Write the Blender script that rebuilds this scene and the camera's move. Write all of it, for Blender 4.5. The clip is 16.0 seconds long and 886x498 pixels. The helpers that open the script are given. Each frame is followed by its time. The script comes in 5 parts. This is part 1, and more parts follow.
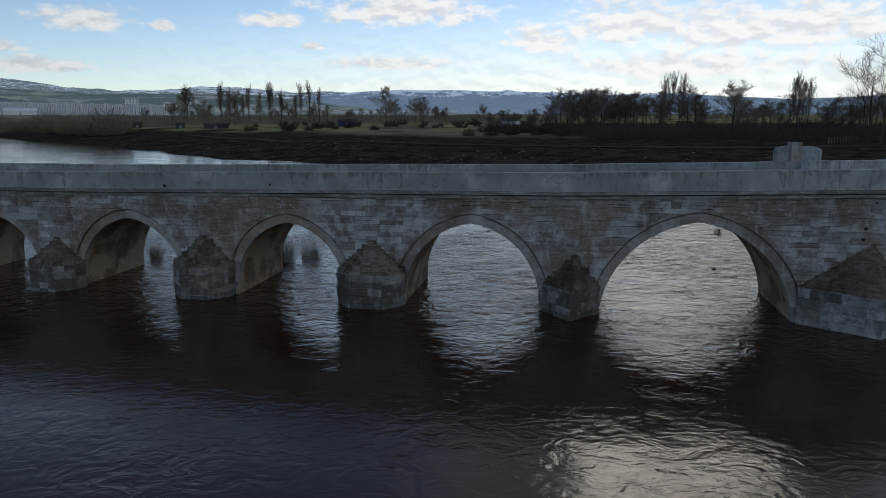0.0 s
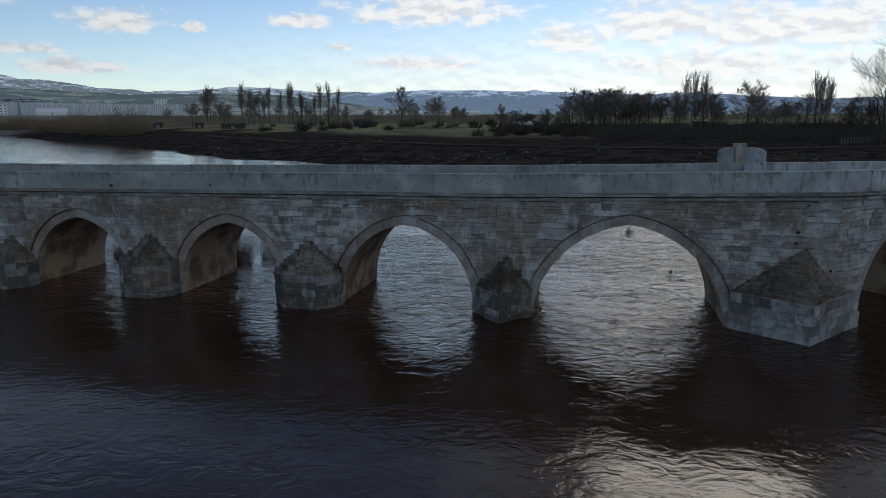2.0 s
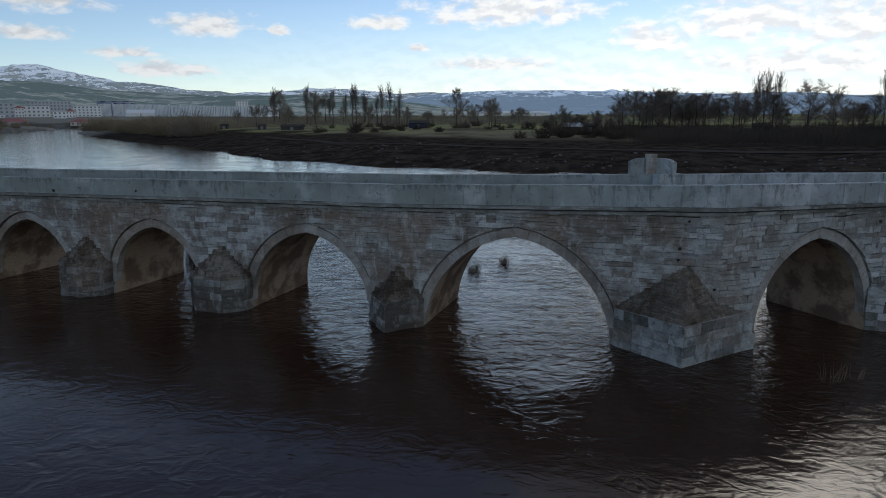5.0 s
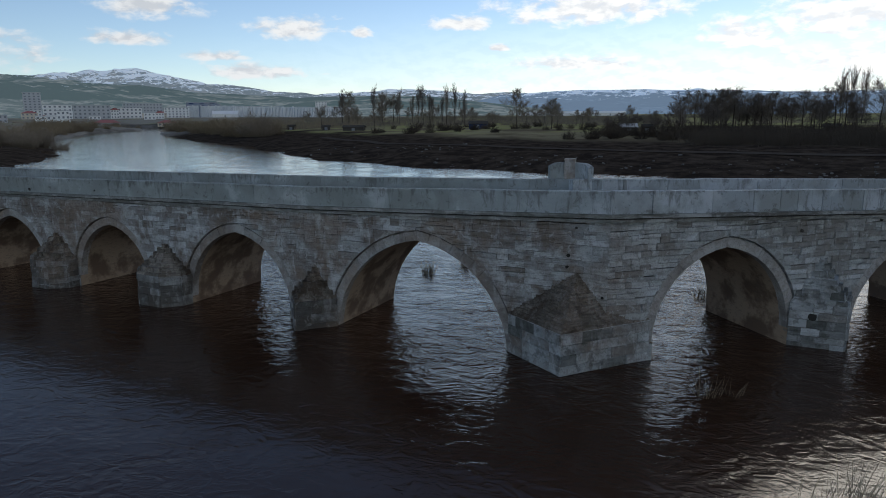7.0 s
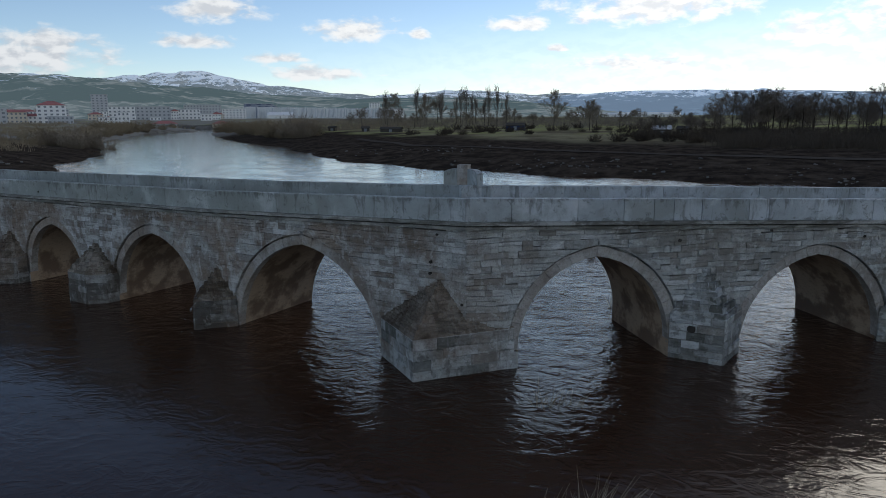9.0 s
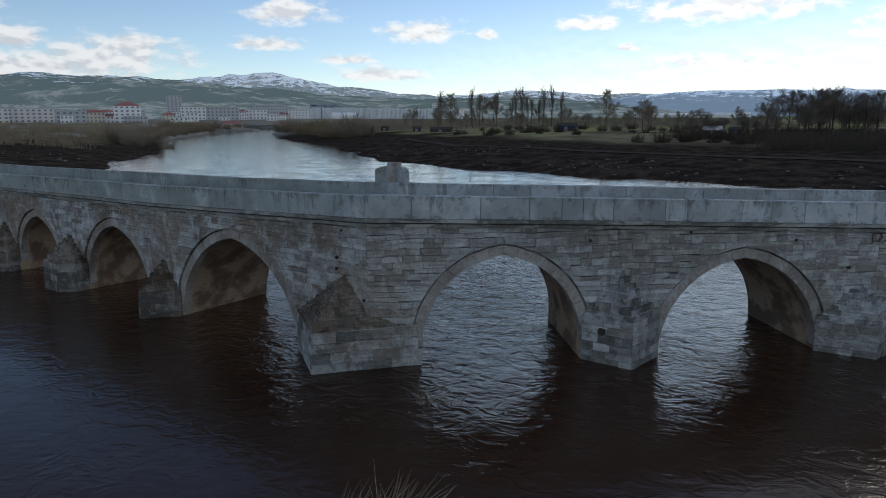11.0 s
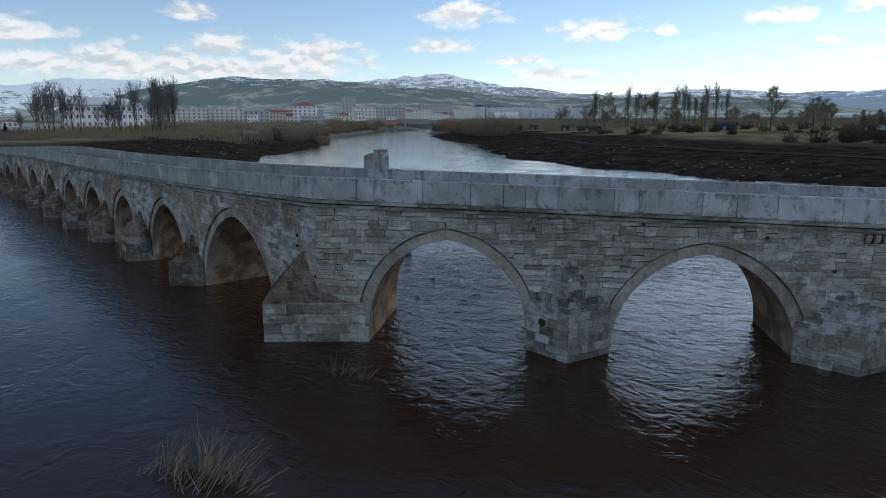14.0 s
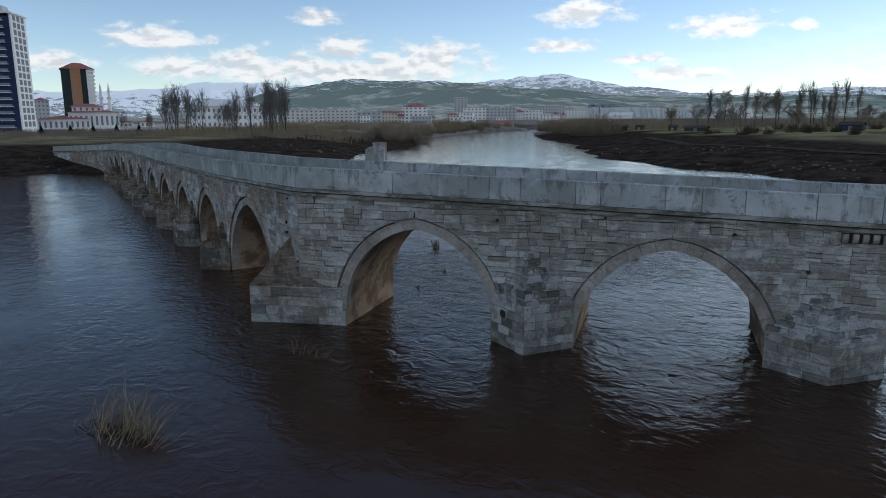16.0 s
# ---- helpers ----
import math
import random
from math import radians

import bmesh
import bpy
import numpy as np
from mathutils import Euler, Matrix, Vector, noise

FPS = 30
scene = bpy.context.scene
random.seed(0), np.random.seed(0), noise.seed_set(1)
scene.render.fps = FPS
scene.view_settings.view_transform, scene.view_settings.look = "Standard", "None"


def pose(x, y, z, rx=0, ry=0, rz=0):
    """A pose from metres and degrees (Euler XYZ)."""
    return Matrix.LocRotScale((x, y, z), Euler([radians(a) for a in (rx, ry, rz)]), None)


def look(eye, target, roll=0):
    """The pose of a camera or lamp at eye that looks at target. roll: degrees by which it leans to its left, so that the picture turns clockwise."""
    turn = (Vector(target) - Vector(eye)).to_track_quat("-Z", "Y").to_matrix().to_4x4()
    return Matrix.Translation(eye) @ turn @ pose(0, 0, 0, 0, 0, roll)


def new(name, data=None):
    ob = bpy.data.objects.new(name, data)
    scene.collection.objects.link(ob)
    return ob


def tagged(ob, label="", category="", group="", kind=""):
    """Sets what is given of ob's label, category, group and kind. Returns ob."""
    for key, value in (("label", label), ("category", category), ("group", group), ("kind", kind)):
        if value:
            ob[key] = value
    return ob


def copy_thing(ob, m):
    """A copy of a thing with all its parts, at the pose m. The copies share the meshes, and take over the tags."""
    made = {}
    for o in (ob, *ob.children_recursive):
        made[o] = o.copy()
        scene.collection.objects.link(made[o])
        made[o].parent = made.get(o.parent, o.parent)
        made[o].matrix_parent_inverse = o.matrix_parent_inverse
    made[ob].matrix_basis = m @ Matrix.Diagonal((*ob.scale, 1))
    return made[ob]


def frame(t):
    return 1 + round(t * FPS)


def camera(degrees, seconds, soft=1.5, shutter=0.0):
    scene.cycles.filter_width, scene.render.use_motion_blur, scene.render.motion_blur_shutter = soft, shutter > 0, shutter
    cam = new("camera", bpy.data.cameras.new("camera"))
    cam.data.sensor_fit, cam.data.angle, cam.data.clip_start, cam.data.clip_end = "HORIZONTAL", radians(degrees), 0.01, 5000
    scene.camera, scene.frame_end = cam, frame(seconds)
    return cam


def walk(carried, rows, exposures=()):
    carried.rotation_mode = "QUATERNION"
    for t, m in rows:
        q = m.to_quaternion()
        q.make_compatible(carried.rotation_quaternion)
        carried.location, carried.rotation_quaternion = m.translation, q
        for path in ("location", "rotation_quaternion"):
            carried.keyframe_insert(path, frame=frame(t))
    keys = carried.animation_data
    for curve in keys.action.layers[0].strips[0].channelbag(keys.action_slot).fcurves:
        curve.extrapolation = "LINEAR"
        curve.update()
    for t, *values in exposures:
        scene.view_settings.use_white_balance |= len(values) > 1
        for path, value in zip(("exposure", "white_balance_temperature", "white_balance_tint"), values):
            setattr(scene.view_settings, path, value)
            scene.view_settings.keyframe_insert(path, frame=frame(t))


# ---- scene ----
cam = camera(66.4, 16.0, soft=0.9)
METRES, EYE, TILT, LEAN, TURN = 48.0, 9.0, -11.3, 0.0, 0.0
ROWS = [
    (0.0, 0.0, 0.0, 0.0, 0.0, 0.0, -0.0),
    (0.5, 0.0206, 0.0006, -0.0005, 0.37, 0.01, -0.09),
    (1.0, 0.0416, 0.0012, -0.001, 0.77, 0.01, -0.17),
    (1.5, 0.0658, 0.0022, -0.0001, 1.47, 0.01, -0.27),
    (2.0, 0.089, 0.0028, 0.0013, 2.17, -0.0, -0.4),
    (2.5, 0.115, 0.0047, 0.0033, 2.96, -0.0, -0.57),
    (3.0, 0.1398, 0.0059, 0.0052, 3.77, -0.01, -0.71),
    (3.5, 0.1679, 0.0073, 0.0074, 4.73, -0.02, -0.86),
    (4.0, 0.1949, 0.0086, 0.0095, 5.58, -0.03, -1.04),
    (6.5, 0.3725, 0.0307, 0.0182, 13.54, -0.26, -2.4),
    (7.0, 0.4123, 0.0384, 0.021, 14.85, -0.31, -2.64),
    (7.5, 0.4546, 0.0478, 0.0254, 15.99, -0.34, -2.88),
    (8.0, 0.4908, 0.0564, 0.0282, 17.08, -0.39, -3.08),
    (8.5, 0.5286, 0.0668, 0.0312, 18.3, -0.44, -3.31),
    (9.0, 0.5615, 0.0773, 0.0331, 19.44, -0.48, -3.52),
    (9.5, 0.5947, 0.0887, 0.0347, 20.67, -0.54, -3.74),
    (12.0, 0.7383, 0.1467, 0.0406, 28.92, -1.18, -5.31),
    (12.5, 0.7664, 0.1607, 0.0409, 31.48, -1.43, -5.73),
    (13.0, 0.7915, 0.1737, 0.0424, 33.81, -1.67, -6.12),
    (13.5, 0.8185, 0.1892, 0.0426, 36.34, -1.94, -6.53),
    (14.0, 0.8428, 0.2042, 0.0437, 38.65, -2.2, -6.9),
    (14.5, 0.8693, 0.222, 0.0448, 41.17, -2.5, -7.25),
    (15.0, 0.8928, 0.2389, 0.0463, 43.47, -2.77, -7.55),
    (15.5, 0.9171, 0.2583, 0.0484, 45.92, -3.08, -7.87),
    (16.0, 0.9383, 0.2767, 0.0506, 48.19, -3.39, -8.15),
]
walk(cam, [(t, pose(0, 0, EYE, TILT, LEAN, TURN) @ pose(METRES * x, METRES * y, METRES * z, 90 + pitch, roll, yaw)) for t, x, y, z, yaw, pitch, roll in ROWS],
     exposures=[(0.0, -0.20, 6420, 9), (4.0, -0.10, 6430, 9), (8.0, 0.06, 6460, 9), (12.0, 0.17, 6500, 9), (16.0, 0.29, 6500, 9)])

# ---- world, sun ----
SUN_AZ, SUN_EL = 20.0, 29.0
# clouds: azimuth, elevation, half width, half height (degrees)
CLOUDS = [
    (-26.8, 6.6, 3.5, 0.85), (-21.5, 6.4, 0.9, 0.4), (-13.6, 7.1, 2.6, 0.6), (-3.2, 7.9, 7.6, 1.4),
    (-10.5, 5.2, 1.1, 0.3), (-3.9, 3.9, 6.9, 0.7), (8.0, 5.6, 3.2, 1.3),
    (15.0, 6.5, 6.4, 1.9), (22.4, 5.9, 7.2, 2.3), (19.0, 3.5, 12.5, 1.3), (28.0, 6.0, 6.5, 2.3),
    (-33.2, 4.5, 2.4, 0.4), (-30.0, 3.3, 4.2, 0.6), (-37.5, 7.9, 3.3, 1.0), (-39.2, 5.6, 3.0, 0.5),
    (-49.4, 5.2, 3.7, 0.8), (-50.7, 4.2, 5.8, 1.15), (-56.7, 5.4, 2.5, 1.0), (-60.1, 4.1, 2.6, 0.9), (-70.7, 5.9, 3.8, 0.9),
    (-69.0, 3.9, 3.6, 1.1), (-64.2, 3.9, 3.8, 1.25), (-58.8, 7.8, 2.2, 0.6), (-77.9, 4.1, 2.4, 0.7),
    (-55.5, 3.5, 8.0, 1.2),
]


class Nodes:
    """Short-hand for building node trees."""

    def __init__(self, tree):
        self.t = tree
        tree.nodes.clear()

    def add(self, kind, ins=(), **props):
        n = self.t.nodes.new(kind)
        for k, v in props.items():
            if k == "operation":
                n.operation = v
            elif k == "blend_type":
                n.blend_type = v
            elif k == "data_type":
                n.data_type = v
            elif k == "noise_dimensions":
                n.noise_dimensions = v
            elif k == "sky_type":
                n.sky_type = v
            elif k == "feature":
                n.feature = v
            elif k == "interpolation_type":
                n.interpolation_type = v
        for key, v in dict(ins).items():
            s = n.inputs[key]
            if isinstance(v, bpy.types.NodeSocket):
                self.t.links.new(v, s)
            else:
                s.default_value = v
        return n

    def math(self, op, a, b=0.0, c=0.0):
        return self.add("ShaderNodeMath", {0: a, 1: b, 2: c}, operation=op).outputs[0]

    def vec(self, op, a, b=(0, 0, 0), c=(0, 0, 0)):
        return self.add("ShaderNodeVectorMath", {0: a, 1: b, 2: c}, operation=op)

    def ramp(self, v, a, b, lo=0.0, hi=1.0):
        return self.add("ShaderNodeMapRange", {0: v, 1: a, 2: b, 3: lo, 4: hi}, interpolation_type="SMOOTHSTEP").outputs[0]

    def mix(self, f, a, b, kind="MIX"):
        n = self.add("ShaderNodeMix", {0: f}, data_type="RGBA", blend_type=kind)
        for key, v in ((6, a), (7, b)):
            if isinstance(v, bpy.types.NodeSocket):
                self.t.links.new(v, n.inputs[key])
            else:
                n.inputs[key].default_value = (*v, 1) if len(v) == 3 else v
        return n.outputs[2]

    def noise(self, vec, scale, detail=4.0, rough=0.55, distort=0.0):
        return self.add("ShaderNodeTexNoise", {"Vector": vec, "Scale": scale, "Detail": detail, "Roughness": rough, "Distortion": distort}).outputs[0]


def make_world():
    w = bpy.data.worlds.new("sky")
    scene.world = w
    w.use_nodes = True
    n = Nodes(w.node_tree)
    sky = n.add("ShaderNodeTexSky", sky_type="NISHITA")
    sky.sun_disc = False
    sky.sun_elevation, sky.sun_rotation = radians(SUN_EL), radians(SUN_AZ)
    sky.altitude, sky.air_density, sky.dust_density, sky.ozone_density = 1280, 0.9, 0.25, 1.5
    way = n.add("ShaderNodeTexCoord").outputs["Generated"]
    sep = n.add("ShaderNodeSeparateXYZ", {0: way})
    az = n.math("MULTIPLY", n.math("ARCTAN2", sep.outputs[0], sep.outputs[1]), 57.2958)
    el = n.math("MULTIPLY", n.math("ARCSINE", sep.outputs[2]), 57.2958)
    flat = n.add("ShaderNodeCombineXYZ", {0: az, 1: el, 2: 0.0}).outputs[0]
    best = None
    for a, e, hw, hh in CLOUDS:
        # a heaped crown over a flatter base
        hw, up, down = hw * 1.22, hh * 1.5, hh * 0.95
        rise = n.math("SUBTRACT", el, e)
        rise = n.math("MAXIMUM", n.math("DIVIDE", rise, up), n.math("DIVIDE", rise, -down))
        side = n.math("MULTIPLY_ADD", az, 1 / hw, -a / hw)
        d = n.math("SQRT", n.math("MULTIPLY_ADD", side, side, n.math("MULTIPLY", rise, rise)))
        best = d if best is None else n.math("MINIMUM", best, d)
    body = n.math("SUBTRACT", 1.0, best)
    # everywhere out of the listed stretch the cover goes on as broken cumulus
    above = n.math("MAXIMUM", n.ramp(el, 9.5, 13.0), n.ramp(n.math("ABSOLUTE", n.math("ADD", az, 25.0)), 62.0, 75.0))
    layer = n.vec("DIVIDE", way, n.add("ShaderNodeCombineXYZ", {0: n.math("ADD", n.math("MAXIMUM", sep.outputs[2], 0.0), 0.12), 1: n.math("ADD", n.math("MAXIMUM", sep.outputs[2], 0.0), 0.12), 2: 1.0}).outputs[0]).outputs[0]
    ahead = n.ramp(sep.outputs[1], -0.5, 0.2)
    clear = n.math("ADD", n.math("MULTIPLY", ahead, n.math("MAXIMUM", n.ramp(el, 17.0, 26.0, -0.05, 0.26), n.ramp(az, -14.0, -36.0, -0.05, 0.22))), 0.47)
    broken = n.math("SUBTRACT", n.noise(layer, 1.1, 6.0, 0.55), clear)
    body = n.math("MAXIMUM", body, n.math("SUBTRACT", n.math("MULTIPLY", above, n.math("MULTIPLY_ADD", broken, 5.0, 1.0)), 1.0))
    puff_at = n.vec("MULTIPLY", flat, (0.95, 2.0, 1.0)).outputs[0]
    puff = n.math("SUBTRACT", n.noise(puff_at, 0.55, 7.0, 0.56, 0.25), 0.5)
    dens = n.math("MULTIPLY_ADD", puff, 2.1, body)
    cover = n.ramp(dens, -0.04, 0.72)
    # thin veil near the horizon towards the sun
    veil = n.math("MULTIPLY", n.ramp(el, 9.0, 0.5), n.ramp(n.math("ABSOLUTE", n.math("SUBTRACT", az, SUN_AZ)), 62.0, 8.0))
    cover = n.math("MAXIMUM", cover, n.math("MULTIPLY", veil, 0.8))
    # lit crowns, greyer bases
    over = n.noise(n.vec("ADD", puff_at, (0.25, 0.9, 0.0)).outputs[0], 0.55, 6.0, 0.52, 0.25)
    shade = n.ramp(n.math("SUBTRACT", n.math("ADD", puff, 0.5), over), -0.15, 0.10)
    near_sun = n.ramp(n.math("ABSOLUTE", n.math("SUBTRACT", az, SUN_AZ)), 80.0, 0.0)
    lit = n.mix(near_sun, (6.3, 6.5, 6.75), (9.5, 9.5, 9.4))
    grey = n.mix(near_sun, (4.5, 4.8, 5.25), (7.5, 7.7, 8.0))
    cloud = n.mix(shade, grey, lit)
    # the sun itself stands behind thin cloud, which glows round it
    toward = (math.sin(radians(SUN_AZ)) * math.cos(radians(SUN_EL)), math.cos(radians(SUN_AZ)) * math.cos(radians(SUN_EL)), math.sin(radians(SUN_EL)))
    glow = n.ramp(n.math("ADD", n.vec("DOT_PRODUCT", way, toward).outputs["Value"], n.math("MULTIPLY", puff, 0.05)), 0.92, 1.0)
    cover = n.math("MAXIMUM", cover, n.math("MULTIPLY", glow, 0.9))
    cloud = n.mix(glow, cloud, (3.6, 3.58, 3.55))
    # bright bank of backlit cloud added below the sun, unseen, to brighten the water
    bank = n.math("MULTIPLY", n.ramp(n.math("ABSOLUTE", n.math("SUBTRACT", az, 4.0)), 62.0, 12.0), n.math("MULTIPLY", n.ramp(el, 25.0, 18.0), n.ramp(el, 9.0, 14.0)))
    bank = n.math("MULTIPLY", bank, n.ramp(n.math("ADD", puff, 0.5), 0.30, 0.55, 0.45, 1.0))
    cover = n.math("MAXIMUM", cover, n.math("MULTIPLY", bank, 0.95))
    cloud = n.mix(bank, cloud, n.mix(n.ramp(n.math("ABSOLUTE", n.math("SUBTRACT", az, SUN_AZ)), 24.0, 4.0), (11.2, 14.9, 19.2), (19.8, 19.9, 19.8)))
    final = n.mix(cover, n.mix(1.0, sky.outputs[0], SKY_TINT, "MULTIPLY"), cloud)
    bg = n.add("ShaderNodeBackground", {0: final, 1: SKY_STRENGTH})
    out = n.add("ShaderNodeOutputWorld")
    w.node_tree.links.new(bg.outputs[0], out.inputs[0])


SKY_STRENGTH, SKY_TINT = 0.115, (1.0, 1.0, 1.0)
make_world()
lamp = bpy.data.lights.new("sun", "SUN")
lamp.energy, lamp.angle, lamp.color = 0.27, radians(15.0), (1.0, 0.93, 0.82)
sun = new("sun", lamp)
sx, sy = math.sin(radians(SUN_AZ)), math.cos(radians(SUN_AZ))
sun.matrix_world = look((200 * sx, 200 * sy, 200 * math.tan(radians(SUN_EL))), (0, 0, 0))


# ---- materials ----
def material(name, build, rough=0.9, matt=False, shiny=False, **kw):
    m = bpy.data.materials.new(name)
    m.use_nodes = True
    n = Nodes(m.node_tree)
    at = n.add("ShaderNodeNewGeometry").outputs["Position"]
    res = build(n, at)
    ins = {"Base Color": res[0], "Roughness": res[1] if res[1] is not None else rough}
    if len(res) > 2 and res[2] is not None:
        ins["Normal"] = res[2]
    ins.update({"Specular IOR Level": 0.48} if shiny else {"Specular IOR Level": 0.0} if matt else {"Specular IOR Level": 0.25})
    ins.update(kw)
    b = n.add("ShaderNodeBsdfPrincipled", ins)
    out = n.add("ShaderNodeOutputMaterial")
    m.node_tree.links.new(b.outputs[0], out.inputs[0])
    return m


def bump(n, height, strength, dist):
    return n.add("ShaderNodeBump", {"Height": height, "Strength": strength, "Distance": dist}).outputs[0]


def piece_random(n):
    """One number for each piece, both for pieces that are objects and for pieces joined in one mesh."""
    a = n.add("ShaderNodeObjectInfo").outputs["Random"]
    b = n.add("ShaderNodeNewGeometry").outputs["Random Per Island"]
    return n.math("FRACT", n.math("ADD", a, b))


def weather(n, at, tone, dirt, pale, grime=1.0):
    """Stains on old limestone: broad grime, pale lime runs, dark pits and bedding seams."""
    big = n.noise(at, 0.30, 7.0, 0.62, 0.5)
    tone = n.mix(n.math("MULTIPLY", n.ramp(big, 0.45, 0.60), n.ramp(n.add("ShaderNodeSeparateXYZ", {0: at}).outputs[0], 14.0, 24.0, 0.82 * grime, 0.62 * grime)), tone, dirt)
    warm = n.noise(n.vec("ADD", at, (31.0, 7.0, 3.0)).outputs[0], 0.22, 6.0, 0.62)
    tone = n.mix(n.math("MULTIPLY", n.ramp(warm, 0.48, 0.60), n.ramp(n.add("ShaderNodeSeparateXYZ", {0: at}).outputs[0], 16.0, 23.0, 0.68, 0.12)), tone, (0.265, 0.20, 0.15))
    streak = n.noise(n.vec("MULTIPLY", at, (1.3, 1.3, 0.28)).outputs[0], 1.0, 7.0, 0.65, 0.3)
    tone = n.mix(n.math("MULTIPLY", n.ramp(streak, 0.54, 0.66), 0.55), tone, pale)
    mottle = n.noise(at, 2.6, 7.0, 0.68, 0.4)
    tone = n.mix(n.math("MULTIPLY", n.ramp(mottle, 0.50, 0.62), 0.45 * grime), tone, dirt)
    tone = n.mix(n.math("MULTIPLY", n.ramp(mottle, 0.46, 0.36), 0.45), tone, pale)
    seams = n.noise(n.vec("MULTIPLY", at, (0.9, 0.9, 11.0)).outputs[0], 1.5, 6.0, 0.62, 0.3)
    tone = n.mix(n.math("MULTIPLY", n.ramp(seams, 0.55, 0.64), 0.13), tone, (0.07, 0.062, 0.055))
    fine = n.noise(at, 13.0, 8.0, 0.75)
    tone = n.mix(n.math("MULTIPLY", n.ramp(fine, 0.50, 0.64), 0.4), tone, (0.09, 0.08, 0.07))
    height = n.math("SUBTRACT", n.math("MULTIPLY", fine, 0.7), n.math("MULTIPLY", n.ramp(seams, 0.52, 0.62), 0.3))
    height = n.math("MULTIPLY_ADD", mottle, 1.3, height)
    return tone, height


def ashlar(n, at):
    r = piece_random(n)
    r2 = n.math("FRACT", n.math("MULTIPLY", r, 7.31))
    tone = n.mix(r, (0.30, 0.307, 0.30), (0.55, 0.57, 0.565))
    tone = n.mix(n.math("MULTIPLY", n.ramp(r2, 0.78, 0.97), 0.7), tone, (0.66, 0.68, 0.69))
    tone = n.mix(n.math("MULTIPLY", n.ramp(r2, 0.30, 0.06), 0.65), tone, (0.20, 0.175, 0.15))
    east = n.ramp(n.add("ShaderNodeSeparateXYZ", {0: at}).outputs[0], 16.0, 24.0)
    tone, h = weather(n, at, tone, n.mix(east, (0.165, 0.125, 0.095), (0.20, 0.19, 0.17)), (0.60, 0.605, 0.595))
    return tone, 0.9, bump(n, h, 1.0, 0.06)


def capstone(n, at):
    r = piece_random(n)
    tone = n.mix(r, (0.17, 0.148, 0.122), (0.38, 0.335, 0.285))
    tone, h = weather(n, at, tone, (0.085, 0.060, 0.040), (0.36, 0.33, 0.285), 1.1)
    moss = n.noise(n.vec("ADD", at, (9.0, 3.0, 1.0)).outputs[0], 1.1, 6.0, 0.65)
    tone = n.mix(n.math("MULTIPLY", n.ramp(moss, 0.48, 0.60), 0.45), tone, (0.075, 0.062, 0.044))
    return tone, 0.95, bump(n, h, 1.0, 0.12)


def dressed(n, at):
    """Pale slabs of the parapet: bluish on the right stretch with darker blots low down, greener and darker to the
    left, with black lichen that runs down from the upper edge and the joints.
    """
    r = piece_random(n)
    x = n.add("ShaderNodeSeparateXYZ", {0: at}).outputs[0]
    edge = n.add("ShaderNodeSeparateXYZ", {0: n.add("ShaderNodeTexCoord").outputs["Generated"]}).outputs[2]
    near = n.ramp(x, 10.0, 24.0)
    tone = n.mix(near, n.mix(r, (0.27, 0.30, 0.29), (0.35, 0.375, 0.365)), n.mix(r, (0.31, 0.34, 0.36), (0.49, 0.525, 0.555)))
    big = n.noise(at, 0.55, 7.0, 0.62, 0.4)
    tone = n.mix(n.math("MULTIPLY", n.ramp(big, 0.44, 0.60), 0.62), tone, (0.225, 0.24, 0.225))
    tone = n.mix(n.math("MULTIPLY", n.ramp(big, 0.44, 0.34), 0.5), tone, (0.56, 0.58, 0.59))
    run = n.noise(n.vec("MULTIPLY", at, (4.2, 4.2, 0.7)).outputs[0], 1.0, 8.0, 0.7, 0.5)
    patchy = n.ramp(n.noise(n.vec("ADD", at, (3.0, 11.0, 0.0)).outputs[0], 0.6, 5.0, 0.6), 0.42, 0.60, -0.05, 0.07)
    run = n.math("ADD", n.math("MULTIPLY_ADD", n.ramp(edge, 0.45, 1.0), 0.08, run), patchy)
    tone = n.mix(n.math("MULTIPLY", n.ramp(run, 0.57, 0.72), 0.6), tone, (0.11, 0.11, 0.10))
    blot = n.noise(at, 3.1, 9.0, 0.76, 0.6)
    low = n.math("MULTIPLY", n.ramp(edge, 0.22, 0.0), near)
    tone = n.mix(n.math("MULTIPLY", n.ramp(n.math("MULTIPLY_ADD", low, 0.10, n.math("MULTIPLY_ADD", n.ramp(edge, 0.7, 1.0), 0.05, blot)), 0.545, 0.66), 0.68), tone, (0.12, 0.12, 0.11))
    fine = n.noise(at, 24.0, 6.0, 0.7)
    tone = n.mix(n.math("MULTIPLY", n.ramp(fine, 0.50, 0.66), 0.25), tone, (0.19, 0.19, 0.18))
    return tone, 0.85, bump(n, n.math("ADD", fine, blot), 0.5, 0.02)


